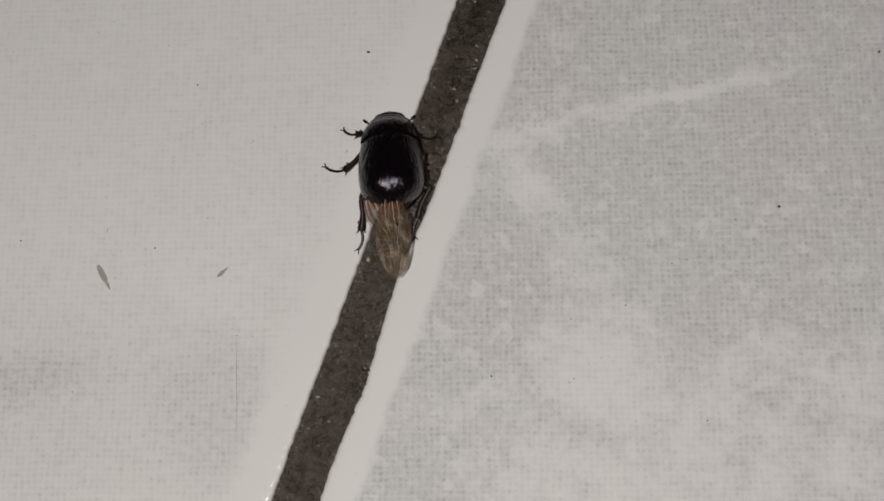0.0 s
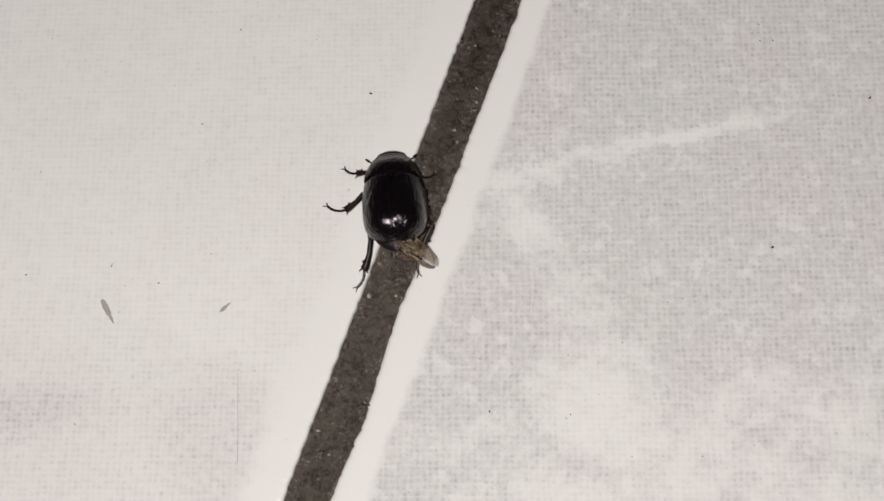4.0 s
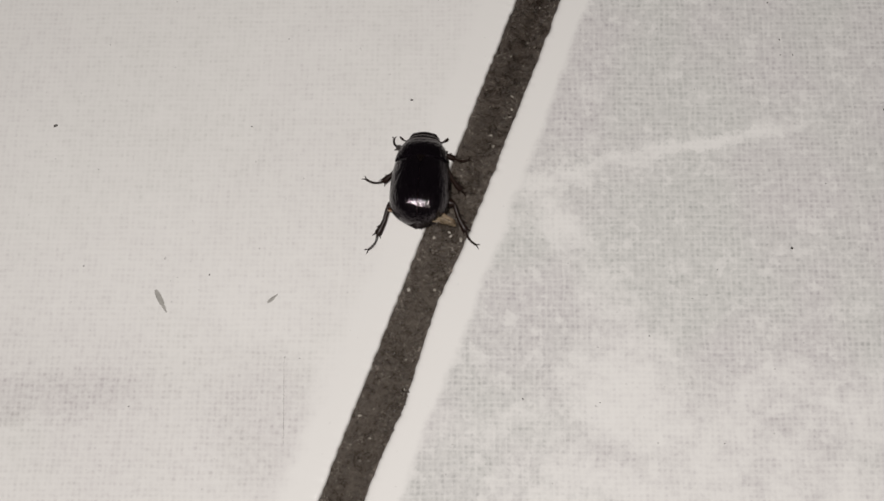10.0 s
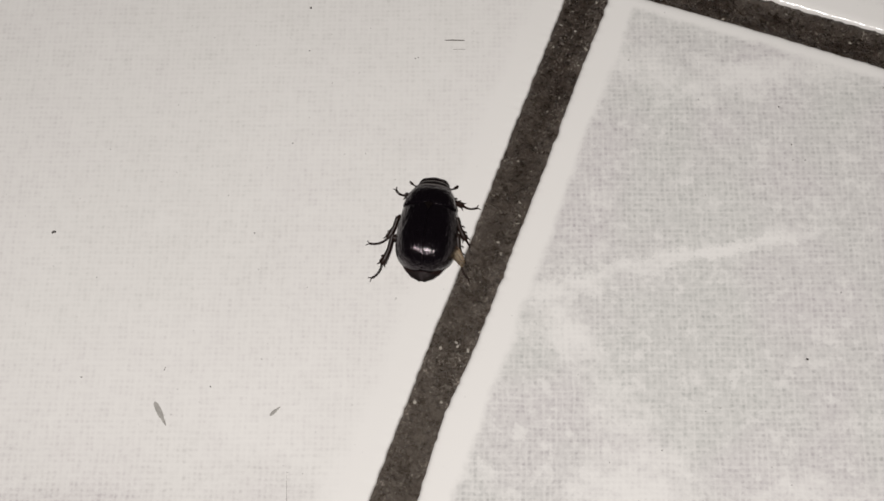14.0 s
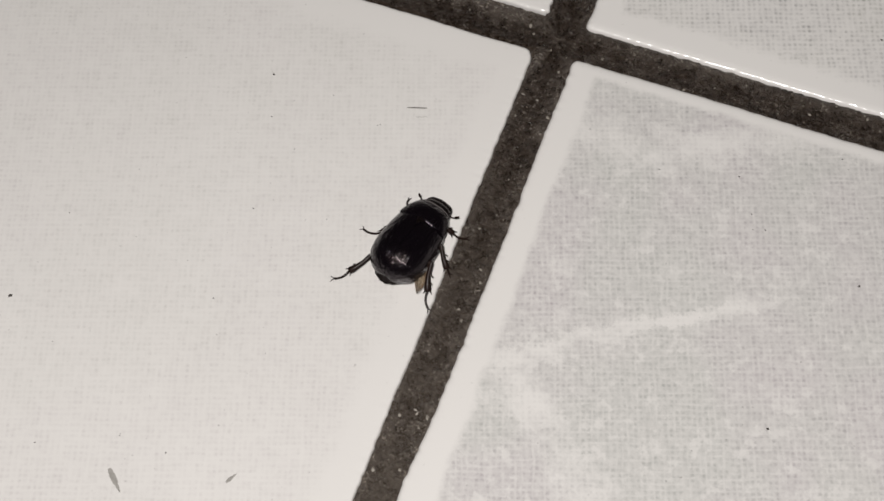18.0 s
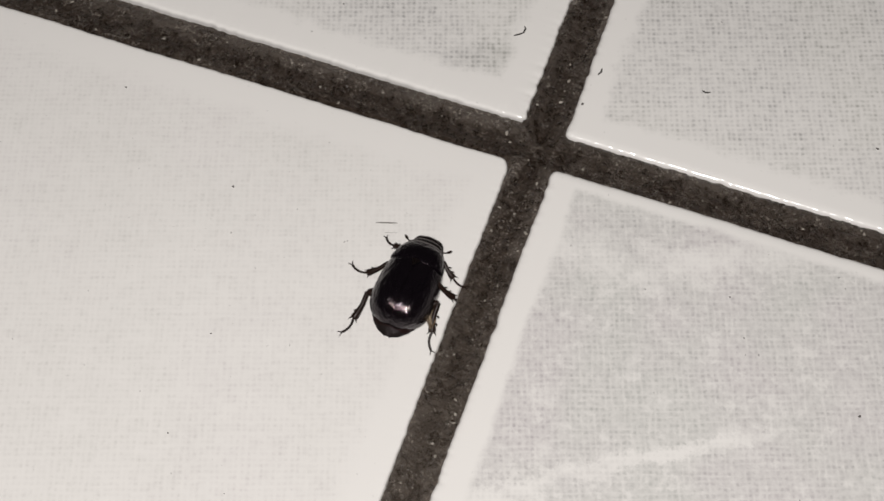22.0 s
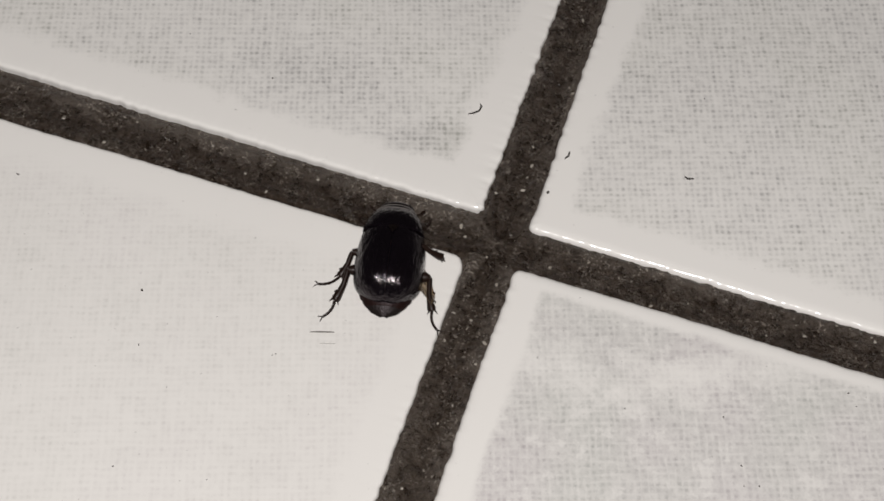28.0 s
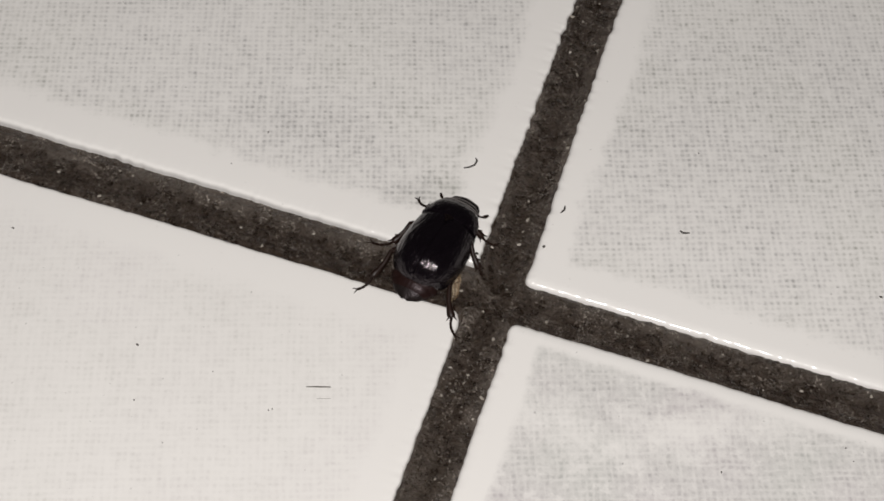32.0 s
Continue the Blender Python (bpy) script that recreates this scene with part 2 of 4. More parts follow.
def plain(name, color, rough, metal=0.0, vary=0.15, scale=300, bump_d=0.00005, coat=0.0):
    m, nt, b = material(name)
    co = node(nt, "ShaderNodeTexCoord").outputs["Object"]
    n1 = noise_node(nt, co, scale, 4, 0.6)
    n2 = noise_node(nt, co, scale * 6, 3, 0.6)
    lo = tuple(c * (1 - vary) for c in color)
    hi = tuple(min(1, c * (1 + vary)) for c in color)
    nt.links.new(mix(nt, n1, lo, hi), b.inputs["Base Color"])
    nt.links.new(ramp(nt, n2, 0.2, 0.8, rough * 0.8, min(1, rough * 1.2)), b.inputs["Roughness"])
    b.inputs["Metallic"].default_value = metal
    b.inputs["Coat Weight"].default_value = coat
    b.inputs["Coat Roughness"].default_value = 0.08
    bump(nt, b, n2, 0.3, bump_d)
    return m


def grout_material():
    """Dark brown cement: mottled, with a greyer gritty film along the tiles that paints in its sheen, pits, and pale
    sand of two sizes.
    """
    m, nt, b = material("dark_cement_grout")
    co = node(nt, "ShaderNodeTexCoord").outputs["Object"]
    broad = noise_node(nt, co, 60, 3, 0.6)
    blot = noise_node(nt, co, 680, 5, 0.75)
    grit = noise_node(nt, co, 1050, 6, 0.8)
    fine_noise = noise_node(nt, co, 2600, 3, 0.7)
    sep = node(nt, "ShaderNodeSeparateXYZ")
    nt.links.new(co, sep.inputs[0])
    ax, ay = math_node(nt, "ABSOLUTE", sep.outputs[0]), math_node(nt, "ABSOLUTE", sep.outputs[1])
    across = math_node(nt, "LESS_THAN", ay, ax)
    level = math_node(nt, "MULTIPLY", across, sep.outputs[1])
    upright = math_node(nt, "MULTIPLY", math_node(nt, "SUBTRACT", 1.0, across), math_node(nt, "MULTIPLY", ax, 0.6))
    side = math_node(nt, "ADD", level, upright)
    # soft grey sheen along the joint's sides, painted into the colour
    sheen_film = ramp(nt, math_node(nt, "ADD", side, math_node(nt, "MULTIPLY", math_node(nt, "SUBTRACT", blot, 0.5), 0.006)), 0.0004, 0.0026)
    sheen_film = math_node(nt, "MULTIPLY", sheen_film, ramp(nt, broad, 0.38, 0.6, 0.35, 1.0))
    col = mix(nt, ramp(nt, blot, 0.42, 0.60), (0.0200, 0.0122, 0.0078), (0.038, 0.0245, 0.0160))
    # the near stretch of the upright joint is greyer: glint lightness put into the colour
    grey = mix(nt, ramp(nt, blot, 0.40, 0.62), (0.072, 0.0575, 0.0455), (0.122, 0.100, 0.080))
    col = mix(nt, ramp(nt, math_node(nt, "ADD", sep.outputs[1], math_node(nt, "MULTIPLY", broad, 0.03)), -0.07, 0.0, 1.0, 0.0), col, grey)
    col = mix(nt, math_node(nt, "MULTIPLY", sheen_film, 0.8), col, (0.112, 0.092, 0.076))
    col = mix(nt, math_node(nt, "MULTIPLY", ramp(nt, grit, 0.52, 0.62), ramp(nt, sheen_film, 0.0, 1.0, 0.18, 0.45)), col, (0.150, 0.120, 0.094))
    # sparkles of the cement, painted as bright specks, in clusters
    specks = math_node(nt, "MULTIPLY", ramp(nt, fine_noise, 0.56, 0.61), ramp(nt, noise_node(nt, co, 430, 3, 0.6), 0.47, 0.6, 0.05, 1.0))
    col = mix(nt, math_node(nt, "MULTIPLY", specks, ramp(nt, sheen_film, 0.0, 1.0, 0.45, 1.0)), col, (0.42, 0.365, 0.31))
    # smears of dried slurry
    smear = ramp(nt, noise_node(nt, co, 210, 6, 0.72), 0.52, 0.62)
    col = mix(nt, math_node(nt, "MULTIPLY", smear, ramp(nt, grit, 0.4, 0.6, 0.2, 0.6)), col, (0.096, 0.077, 0.061))
    # single grains of sand
    swirl = node(nt, "ShaderNodeTexNoise", i_Scale=1800.0, i_Detail=3.0)
    nt.links.new(co, swirl.inputs["Vector"])
    wobble = node(nt, "ShaderNodeVectorMath", operation="MULTIPLY_ADD")
    wobble.inputs[1].default_value = (0.0011, 0.0011, 0.0011)
    nt.links.new(swirl.outputs["Color"], wobble.inputs[0])
    nt.links.new(co, wobble.inputs[2])
    for scale, most, size in ((1500.0, 0.22, 0.34), (650.0, 0.10, 0.2)):
        cell = node(nt, "ShaderNodeTexVoronoi", i_Scale=scale)
        nt.links.new(wobble.outputs[0], cell.inputs["Vector"])
        pick = node(nt, "ShaderNodeSeparateColor")
        nt.links.new(cell.outputs["Color"], pick.inputs[0])
        grain = math_node(nt, "MULTIPLY", ramp(nt, cell.outputs["Distance"], size * 0.55, size, 1.0, 0.0), math_node(nt, "LESS_THAN", pick.outputs[0], most))
        col = mix(nt, math_node(nt, "MULTIPLY", grain, ramp(nt, pick.outputs[1], 0.0, 1.0, 0.15, 0.85)), col, (0.24, 0.21, 0.18))
    col = mix(nt, math_node(nt, "MULTIPLY", ramp(nt, grit, 0.38, 0.45, 1.0, 0.0), 0.45), col, (0.010, 0.0064, 0.0042))
    nt.links.new(col, b.inputs["Base Color"])
    nt.links.new(ramp(nt, blot, 0.35, 0.65, 0.24, 0.46), b.inputs["Roughness"])
    b.inputs["Specular IOR Level"].default_value = 0.6
    bump(nt, b, math_node(nt, "ADD", math_node(nt, "ADD", math_node(nt, "MULTIPLY", grit, 0.7), math_node(nt, "MULTIPLY", fine_noise, 0.4)), math_node(nt, "MULTIPLY", blot, 2.2)), 1.0, 0.0005)
    return m


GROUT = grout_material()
GRAIN = plain("pale_sand_grain", (0.30, 0.27, 0.23), 0.45, vary=0.5, scale=120)


def shell_material(name, color, rough, wave, gloss):
    """Horny shell, finely and unevenly furrowed along the body."""
    m, nt, b = material(name)
    co = node(nt, "ShaderNodeTexCoord").outputs["Object"]
    long = node(nt, "ShaderNodeMapping", i_Scale=(1.0, 0.36, 0.8))
    nt.links.new(co, long.inputs["Vector"])
    n1 = noise_node(nt, long.outputs[0], 2300, 2, 0.5)
    n2 = noise_node(nt, co, 5200, 2, 0.5)
    n3 = noise_node(nt, co, 420, 2, 0.5)
    nt.links.new(mix(nt, n1, tuple(c * 0.6 for c in color), tuple(c * 1.4 for c in color)), b.inputs["Base Color"])
    nt.links.new(ramp(nt, n2, 0.2, 0.8, rough * 0.7, rough * 1.3), b.inputs["Roughness"])
    b.inputs["IOR"].default_value = 1.34
    b.inputs["Specular IOR Level"].default_value = gloss
    b.inputs["Specular Tint"].default_value = (1.0, 0.88, 0.93, 1)
    h = math_node(nt, "ADD", n1, math_node(nt, "MULTIPLY", n2, 0.2))
    bump(nt, b, math_node(nt, "ADD", h, math_node(nt, "MULTIPLY", n3, 0.9)), 1.0, wave)
    return m


SHELL = shell_material("glossy_black_shell", (0.0036, 0.0026, 0.0036), 0.12, 0.00017, 1.05)
PLATE = shell_material("black_horn_plate", (0.005, 0.0035, 0.0033), 0.3, 0.00006, 0.28)
# paler than the shell: light caught on the rim is put into the colour
RIM = shell_material("horn_rim_painted_sheen", (0.11, 0.10, 0.095), 0.38, 0.00003, 0.6)
TAIL = shell_material("grey_black_tail_plate", (0.010, 0.0075, 0.0068), 0.42, 0.00009, 0.3)
BAND = shell_material("red_brown_plate", (0.0125, 0.0055, 0.0046), 0.4, 0.00006, 0.25)
LEG = plain("black_brown_leg", (0.0135, 0.0066, 0.0046), 0.38, vary=0.4, scale=900, bump_d=0.00004)
LEG.node_tree.nodes["Principled BSDF"].inputs["Specular IOR Level"].default_value = 0.22
BELLY = plain("red_brown_abdomen", (0.060, 0.014, 0.010), 0.5, vary=0.35, scale=400)
SOIL = plain("dark_dirt", (0.075, 0.067, 0.06), 0.8, vary=0.4, scale=2000)
FLAKE = plain("grey_dry_flake", (0.33, 0.315, 0.29), 0.8, vary=0.35, scale=1500)
HAIR_PALE = plain("pale_fibre", (0.19, 0.18, 0.165), 0.7, vary=0.3, scale=2000)
HAIR = plain("dark_fibre", (0.045, 0.04, 0.036), 0.7, vary=0.3, scale=2000)
WALL = plain("grey_wall_paint", (0.20, 0.195, 0.19), 0.9, vary=0.06, scale=3, bump_d=0.001)
CEIL = plain("ceiling_paint", (0.22, 0.215, 0.21), 0.9, vary=0.05, scale=3, bump_d=0.001)


def wing_material():
    m, nt, b = material("amber_wing_membrane")
    co = node(nt, "ShaderNodeTexCoord").outputs["Object"]
    n1 = noise_node(nt, co, 420, 3)
    long = node(nt, "ShaderNodeMapping", i_Scale=(1.0, 0.16, 1.0))
    nt.links.new(co, long.inputs["Vector"])
    n2 = noise_node(nt, long.outputs[0], 1700, 3, 0.6)
    tint = math_node(nt, "ADD", math_node(nt, "MULTIPLY", n1, 0.7), math_node(nt, "MULTIPLY", n2, 0.3))
    sep = node(nt, "ShaderNodeSeparateXYZ")
    nt.links.new(co, sep.inputs[0])
    root = ramp(nt, sep.outputs[1], -0.0045, -0.0005)
    col = mix(nt, ramp(nt, tint, 0.3, 0.7), (0.12, 0.07, 0.035), (0.40, 0.315, 0.215))
    nt.links.new(mix(nt, root, col, (0.20, 0.075, 0.03)), b.inputs["Base Color"])
    b.inputs["Roughness"].default_value = 0.22
    nt.links.new(ramp(nt, tint, 0.38, 0.62, 0.42, 0.8), b.inputs["Alpha"])
    b.inputs["Coat Weight"].default_value = 0.8
    bump(nt, b, math_node(nt, "ADD", n2, math_node(nt, "MULTIPLY", n1, 0.8)), 1.0, 0.0013)
    return m


WING = wing_material()
# pale colour stands in for white glints on the wing's folds
GLINT_CREASE = plain("pale_wing_glint_crease", (0.42, 0.36, 0.28), 0.22, vary=0.4, scale=500, coat=0.6, bump_d=0.0002)
VEIN = plain("brown_wing_vein", (0.15, 0.07, 0.03), 0.35, vary=0.3, scale=900)

# ---- floor: tiles, joints ----
TILE, JOINT = 300.0, 6.5
PITCH = TILE + JOINT
floor = tagged(base("floor"), "off-white linen-print ceramic tiles with dark cement joints", "floor", kind="structure")


def tile_mesh(seed, fine, ragged, radius, bites=(), bevel=1.0):
    """A tile with a rounded, slightly chipped rim. fine: the corner (sx, sy) round which the rim is finely cut."""
    half = TILE / 2
    bm = bmesh.new()
    pts = []
    r = radius
    corners = ((1, 1), (-1, 1), (-1, -1), (1, -1))
    for k, (sx, sy) in enumerate(corners):
        cx, cy = sx * (half - r), sy * (half - r)
        a0 = (0, 90, 180, 270)[k]
        for j in range(7):
            a = radians(a0 + 15 * j)
            pts.append((cx + r * math.cos(a), cy + r * math.sin(a)))
        nx, ny = corners[(k + 1) % 4]
        ex, ey = nx * (half - r), ny * (half - r)
        a = radians(a0 + 90)
        p, q = (cx + r * math.cos(a), cy + r * math.sin(a)), (ex + r * math.cos(a), ey + r * math.sin(a))
        length = math.hypot(q[0] - p[0], q[1] - p[1])
        d = 0.0
        while True:
            x, y = p[0] + (q[0] - p[0]) * d / length, p[1] + (q[1] - p[1]) * d / length
            near = fine and math.hypot(x - fine[0] * half, y - fine[1] * half) < 150
            d += 0.35 if near else 6.0
            if d > length - 0.3:
                break
            pts.append((p[0] + (q[0] - p[0]) * d / length, p[1] + (q[1] - p[1]) * d / length))
    n = len(pts)
    rings = []

    def bite(x, y):
        return sum(d * math.exp(-((y - at) / w) ** 2) for at, d, w in bites) if x < 1 - half else 0

    for inset, z in ((4.0, 0.0), (1.7, 0.0), (1.3 * bevel, 0.0), (0.75 * bevel, -0.03), (0.35 * bevel, -0.14), (0.12 * bevel, -0.36), (0.0, -0.7), (-0.05, -3.0)):
        ring = []
        for i, (x, y) in enumerate(pts):
            # inward direction
            ax, ay = abs(x) - (half - r), abs(y) - (half - r)
            if ax > 0 and ay > 0:
                nx, ny = math.copysign(ax / r, x), math.copysign(ay / r, y)
            elif ax > ay:
                nx, ny = math.copysign(1, x), 0
            else:
                nx, ny = 0, math.copysign(1, y)
            rough = ragged(nx, ny)
            w = 0.27 * rough * fractal(x * 0.75 + seed, y * 0.75, 0, 4) + 0.18 * fractal(x * 0.06 + seed, y * 0.06, 5, 2)
            chip = max(0.0, fractal(x * 0.35 + seed * 3, y * 0.35, 9, 3) - 0.45) * 0.9 * rough
            q = max(r - inset, 0.25)
            c = half - inset - q
            w = w + chip + bite(x, y) if inset < 1.5 else 0
            drop = 0.2 * rough * abs(fractal(x * 3.7, y * 3.7, seed, 3)) if 0.1 < inset < 1 else 0
            ring.append(bm.verts.new((max(-c, min(c, x)) + (q - w) * nx, max(-c, min(c, y)) + (q - w) * ny, z - drop)))
        rings.append(ring)
    mid = bm.verts.new((0, 0, 0))
    for i in range(n):
        bm.faces.new((mid, rings[0][i], rings[0][(i + 1) % n]))
    for a, b in zip(rings, rings[1:]):
        for i in range(n):
            bm.faces.new((a[i], a[(i + 1) % n], b[(i + 1) % n], b[i]))
    return bm


# worn places on the clouded tile's rim: place along it, depth, half length
CHIPS = ((73.0, -0.7, 9.0), (57.0, 0.25, 2.5), (61.0, 0.2, 0.9), (44.0, -0.35, 7.0), (97.0, 0.2, 1.2), (122.0, 0.2, 1.0))


def lay_tiles():
    near = {
        (-1, -1): (TILE_PLAIN, (1, 1), 1.7, 0.5),
        (0, -1): (TILE_CLOUD, (-1, 1), 1.0, 0.6),
        (-1, 0): (TILE_LINEN, (1, -1), 0.9, 1.0),
        (0, 0): (TILE_WEAVE, (-1, -1), 1.1, 0.65),
    }
    coarse = {}
    for i in range(-4, 4):
        for j in range(-4, 4):
            at = ((i + 0.5) * PITCH * MM, (j + 0.5) * PITCH * MM, 0)
            if (i, j) in near:
                mat, fine, r, rough = near[(i, j)]
                ob = part("tile", tile_mesh(3.1 * i + 7.7 * j, fine, lambda nx, ny, k=rough: k * (1.0 if abs(nx) > 0.5 else 0.6), r, CHIPS if (i, j) == (0, -1) else (), 0.55 if i < 0 else 1.0), mat, floor)
                ob.location = (at[0] + (0.62 * MM if (i, j) == (-1, 0) else 0), at[1] + {(-1, 0): 1.61, (0, -1): 0.5, (-1, -1): -0.3}.get((i, j), 0.0) * MM, 0)
                if (i, j) == (-1, 0):
                    ob.rotation_euler = (0, 0, radians(-0.35))
                continue
            mat = (TILE_PLAIN, TILE_CLOUD, TILE_WEAVE)[(i * 5 + j * 3) % 3]
            if mat.name not in coarse:
                first = part("tile", tile_mesh(40 + len(coarse), None, lambda nx, ny: 0.4, 1.2), mat, floor)
                coarse[mat.name] = first.data
                first.location = at
            else:
                ob = new("tile", coarse[mat.name])
                ob.parent, ob.location = floor, at


def joint_height(x, y):
    """The level of the cement: sunk in the middle of a joint, grainy."""
    ax, ay = abs(x) / (JOINT / 2), abs(y) / (JOINT / 2)
    d = min(1.0, min(ax, ay))
    gap = 0.45 * min(1.0, max(0.0, (d - 0.86) / 0.12)) * (0.6 + 0.8 * abs(fractal(x * 0.5, y * 0.5, 11, 2)))
    return -0.42 - gap - 0.42 * (1 - d * d) + 0.12 * fractal(x * 0.45, y * 0.45, 2, 3) + (0.17 + 0.16 * min(1.0, max(0.0, (-45 - y) / 40))) * fractal(x * 1.3, y * 1.3, 7, 5)


def joints():
    edge = JOINT / 2 + 0.5
    step = 0.3
    us = [-edge + 2 * edge * k / 36 for k in range(37)]
    # the joint that runs up and down, through the crossing
    vs = [-125 + step * k for k in range(int(185 / step) + 1)]
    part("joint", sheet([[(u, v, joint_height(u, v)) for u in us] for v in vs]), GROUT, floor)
    for a, b in ((-100, -edge), (edge, 75)):
        vs = [a + (b - a) * k / int((b - a) / step) for k in range(int((b - a) / step) + 1)]
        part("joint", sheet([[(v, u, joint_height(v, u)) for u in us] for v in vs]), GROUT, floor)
    # the rest of the bedding
    half = 4 * PITCH
    bm = bmesh.new()
    bmesh.ops.create_grid(bm, x_segments=8, y_segments=8, size=half, matrix=Matrix.Translation((0, 0, -1.3)))
    part("joint", bm, GROUT, floor)


lay_tiles()
joints()

# ---- plain walls and ceiling that close the place ----
HALF = 4 * PITCH * MM


def slab(name, size, at, mat):
    bm = bmesh.new()
    bmesh.ops.create_cube(bm, size=1000)
    bmesh.ops.scale(bm, vec=size, verts=bm.verts)
    ob = part(name, bm, mat, smooth=False)
    ob.location = at
    return ob


for name, size, at in (
    ("wall_north", (2 * HALF + 0.2, 0.1, 2.5), (0, HALF + 0.05, 1.25)),
    ("wall_south", (2 * HALF + 0.2, 0.1, 2.5), (0, -HALF - 0.05, 1.25)),
    ("wall_east", (0.1, 2 * HALF, 2.5), (HALF + 0.05, 0, 1.25)),
    ("wall_west", (0.1, 2 * HALF, 2.5), (-HALF - 0.05, 0, 1.25)),
):
    tagged(slab(name, size, at, WALL), "plain grey painted wall", "wall", kind="structure")
tagged(slab("ceiling", (2 * HALF + 0.2, 2 * HALF + 0.2, 0.1), (0, 0, 2.55), CEIL), "plain pale painted ceiling", "ceiling", kind="structure")

# ---- the beetle ----
beetle = tagged(base("beetle"), "glossy black scarab beetle with brown wings, walking over tiles", "beetle")


def profile(y, table):
    for (y0, *a), (y1, *b) in zip(table, table[1:]):
        if y <= y0 and y >= y1:
            f = (y0 - y) / (y0 - y1)
            return [p + (q - p) * f for p, q in zip(a, b)]
    return list(table[-1][1:])


def smooth_profile(table, count):
    """Evenly spaced stations along y with eased values, by Catmull-Rom."""
    ys = [r[0] for r in table]
    out = []
    for k in range(count + 1):
        y = ys[0] + (ys[-1] - ys[0]) * k / count
        i = max(j for j in range(len(ys) - 1) if ys[j] >= y - 1e-9)
        p = [table[max(0, min(len(table) - 1, i + d))] for d in (-1, 0, 1, 2)]
        f = (y - ys[i]) / (ys[i + 1] - ys[i])
        row = [y]
        for c in range(1, len(table[0])):
            a, b, d, e = (q[c] for q in p)
            row.append(0.5 * (2 * b + (d - a) * f + (2 * a - 5 * b + 4 * d - e) * f * f + (3 * b - a - 3 * d + e) * f ** 3))
        out.append(row)
    return out


def body_loft(table, count=24, n=28, power=2.3):
    rings = []
    for y, w, lo, hi in smooth_profile(table, count):
        w, mid = max(w, 0.02), (lo + (hi - lo) * 0.38)
        ring = []
        for k in range(n):
            a = 2 * math.pi * k / n
            c, s = math.cos(a), math.sin(a)
            cx = math.copysign(abs(c) ** (2 / power), c)
            sz = math.copysign(abs(s) ** (2 / power), s)
            ring.append((w * cx, y, mid + ((hi - mid) if s > 0 else (mid - lo)) * sz))
        rings.append(ring)
    return loft(rings)


# y, half width, underside, top
ELYTRA = [(3.4, 4.06, 2.2, 5.42), (2.6, 4.25, 2.1, 5.66), (1.0, 4.5, 2.0, 5.98), (-1.0, 4.6, 2.0, 6.24), (-2.8, 4.58, 2.05, 6.36), (-4.3, 4.28, 2.1, 6.18), (-5.3, 3.7, 2.2, 5.72), (-6.1, 2.85, 2.4, 4.95), (-6.6, 2.0, 2.6, 4.15), (-6.9, 1.2, 2.8, 3.4)]


def elytron(side):
    """One wing case: a thick curved shell with a fine seam and shallow grooves."""
    rows_out, rows_in = [], []
    n = 22
    for y, w, lo, hi in smooth_profile(ELYTRA, 44):
        out, inn = [], []
        for k in range(n + 1):
            a = radians(90 - 98 * k / n)
            c, s = math.cos(a), math.sin(a)
            x = w * math.copysign(abs(c) ** 0.8, c)
            z = lo + (hi - lo) * (max(s, 0) ** 0.82) + min(s, 0) * 0.6
            groove = 0.008 * math.cos(11 * (k / n) * math.pi) * (1 - k / n) if 0.06 < k / n < 0.8 else 0
            seam = -0.015 if k == 0 else 0
            x = max(x, 0.025)
            out.append((side * x, y, z + groove + seam))
            inn.append((side * x * 0.95, y * 0.985, z - 0.22))
        rows_out.append(out)
        rows_in.append(inn)
    rings = [o + i[::-1] for o, i in zip(rows_out, rows_in)]
    return loft(rings)


ABDOMEN = [(3.0, 3.4, 0.9, 4.4), (0.0, 3.9, 0.8, 5.0), (-3.0, 3.95, 0.9, 4.6), (-4.8, 3.6, 1.0, 4.1), (-6.0, 3.05, 1.2, 3.6), (-7.0, 2.35, 1.5, 3.1), (-7.8, 1.5, 1.8, 2.6), (-8.3, 0.4, 2.1, 2.3)]


SHIELD = [(7.5, 0.6, 2.35, 3.0), (7.42, 1.3, 2.2, 3.3), (7.15, 2.05, 2.0, 3.8), (6.75, 2.6, 1.9, 4.25), (6.1, 3.12, 1.8, 4.75), (5.2, 3.58, 1.75, 5.16), (4.2, 3.9, 1.75, 5.42), (3.5, 4.07, 1.85, 5.5), (3.25, 4.08, 2.0, 5.42)]


SEGMENTS = []


def build_body():
    SEGMENTS.append(part("abdomen", body_loft(ABDOMEN[:4] + [(-5.6, 3.1, 1.3, 3.6), (-6.4, 1.8, 1.8, 3.0), (-6.7, 0.4, 2.2, 2.6)]), BELLY, beetle, "dark red-brown abdomen"))
    # hard plates on the abdomen's tip
    for y0, y1, mat, label in ((-5.4, -6.35, BAND, "red-brown plate over the abdomen"), (-6.25, -7.25, BAND, "red-brown plate over the abdomen"), (-7.1, -8.35, TAIL, "grey-black downy plate at the abdomen's tip")):
        rows = []
        for k in range(8):
            y = y0 + (y1 - y0) * k / 7
            w, lo, hi = profile(y, ABDOMEN)
            bulge = 1.03 + 0.04 * math.sin(math.pi * k / 7) - 0.02 * k / 7
            rows.append([(w * bulge * math.cos(a), y, 2.0 + (hi - 2.0) * bulge * math.sin(a) + 0.05 + 0.012 * fractal(k * 0.9, q * 0.8, y0, 2)) for q, a in ((q, math.pi * q / 24) for q in range(25))])
        SEGMENTS.append(part("abdomen_plate", sheet(rows), mat, beetle, label))
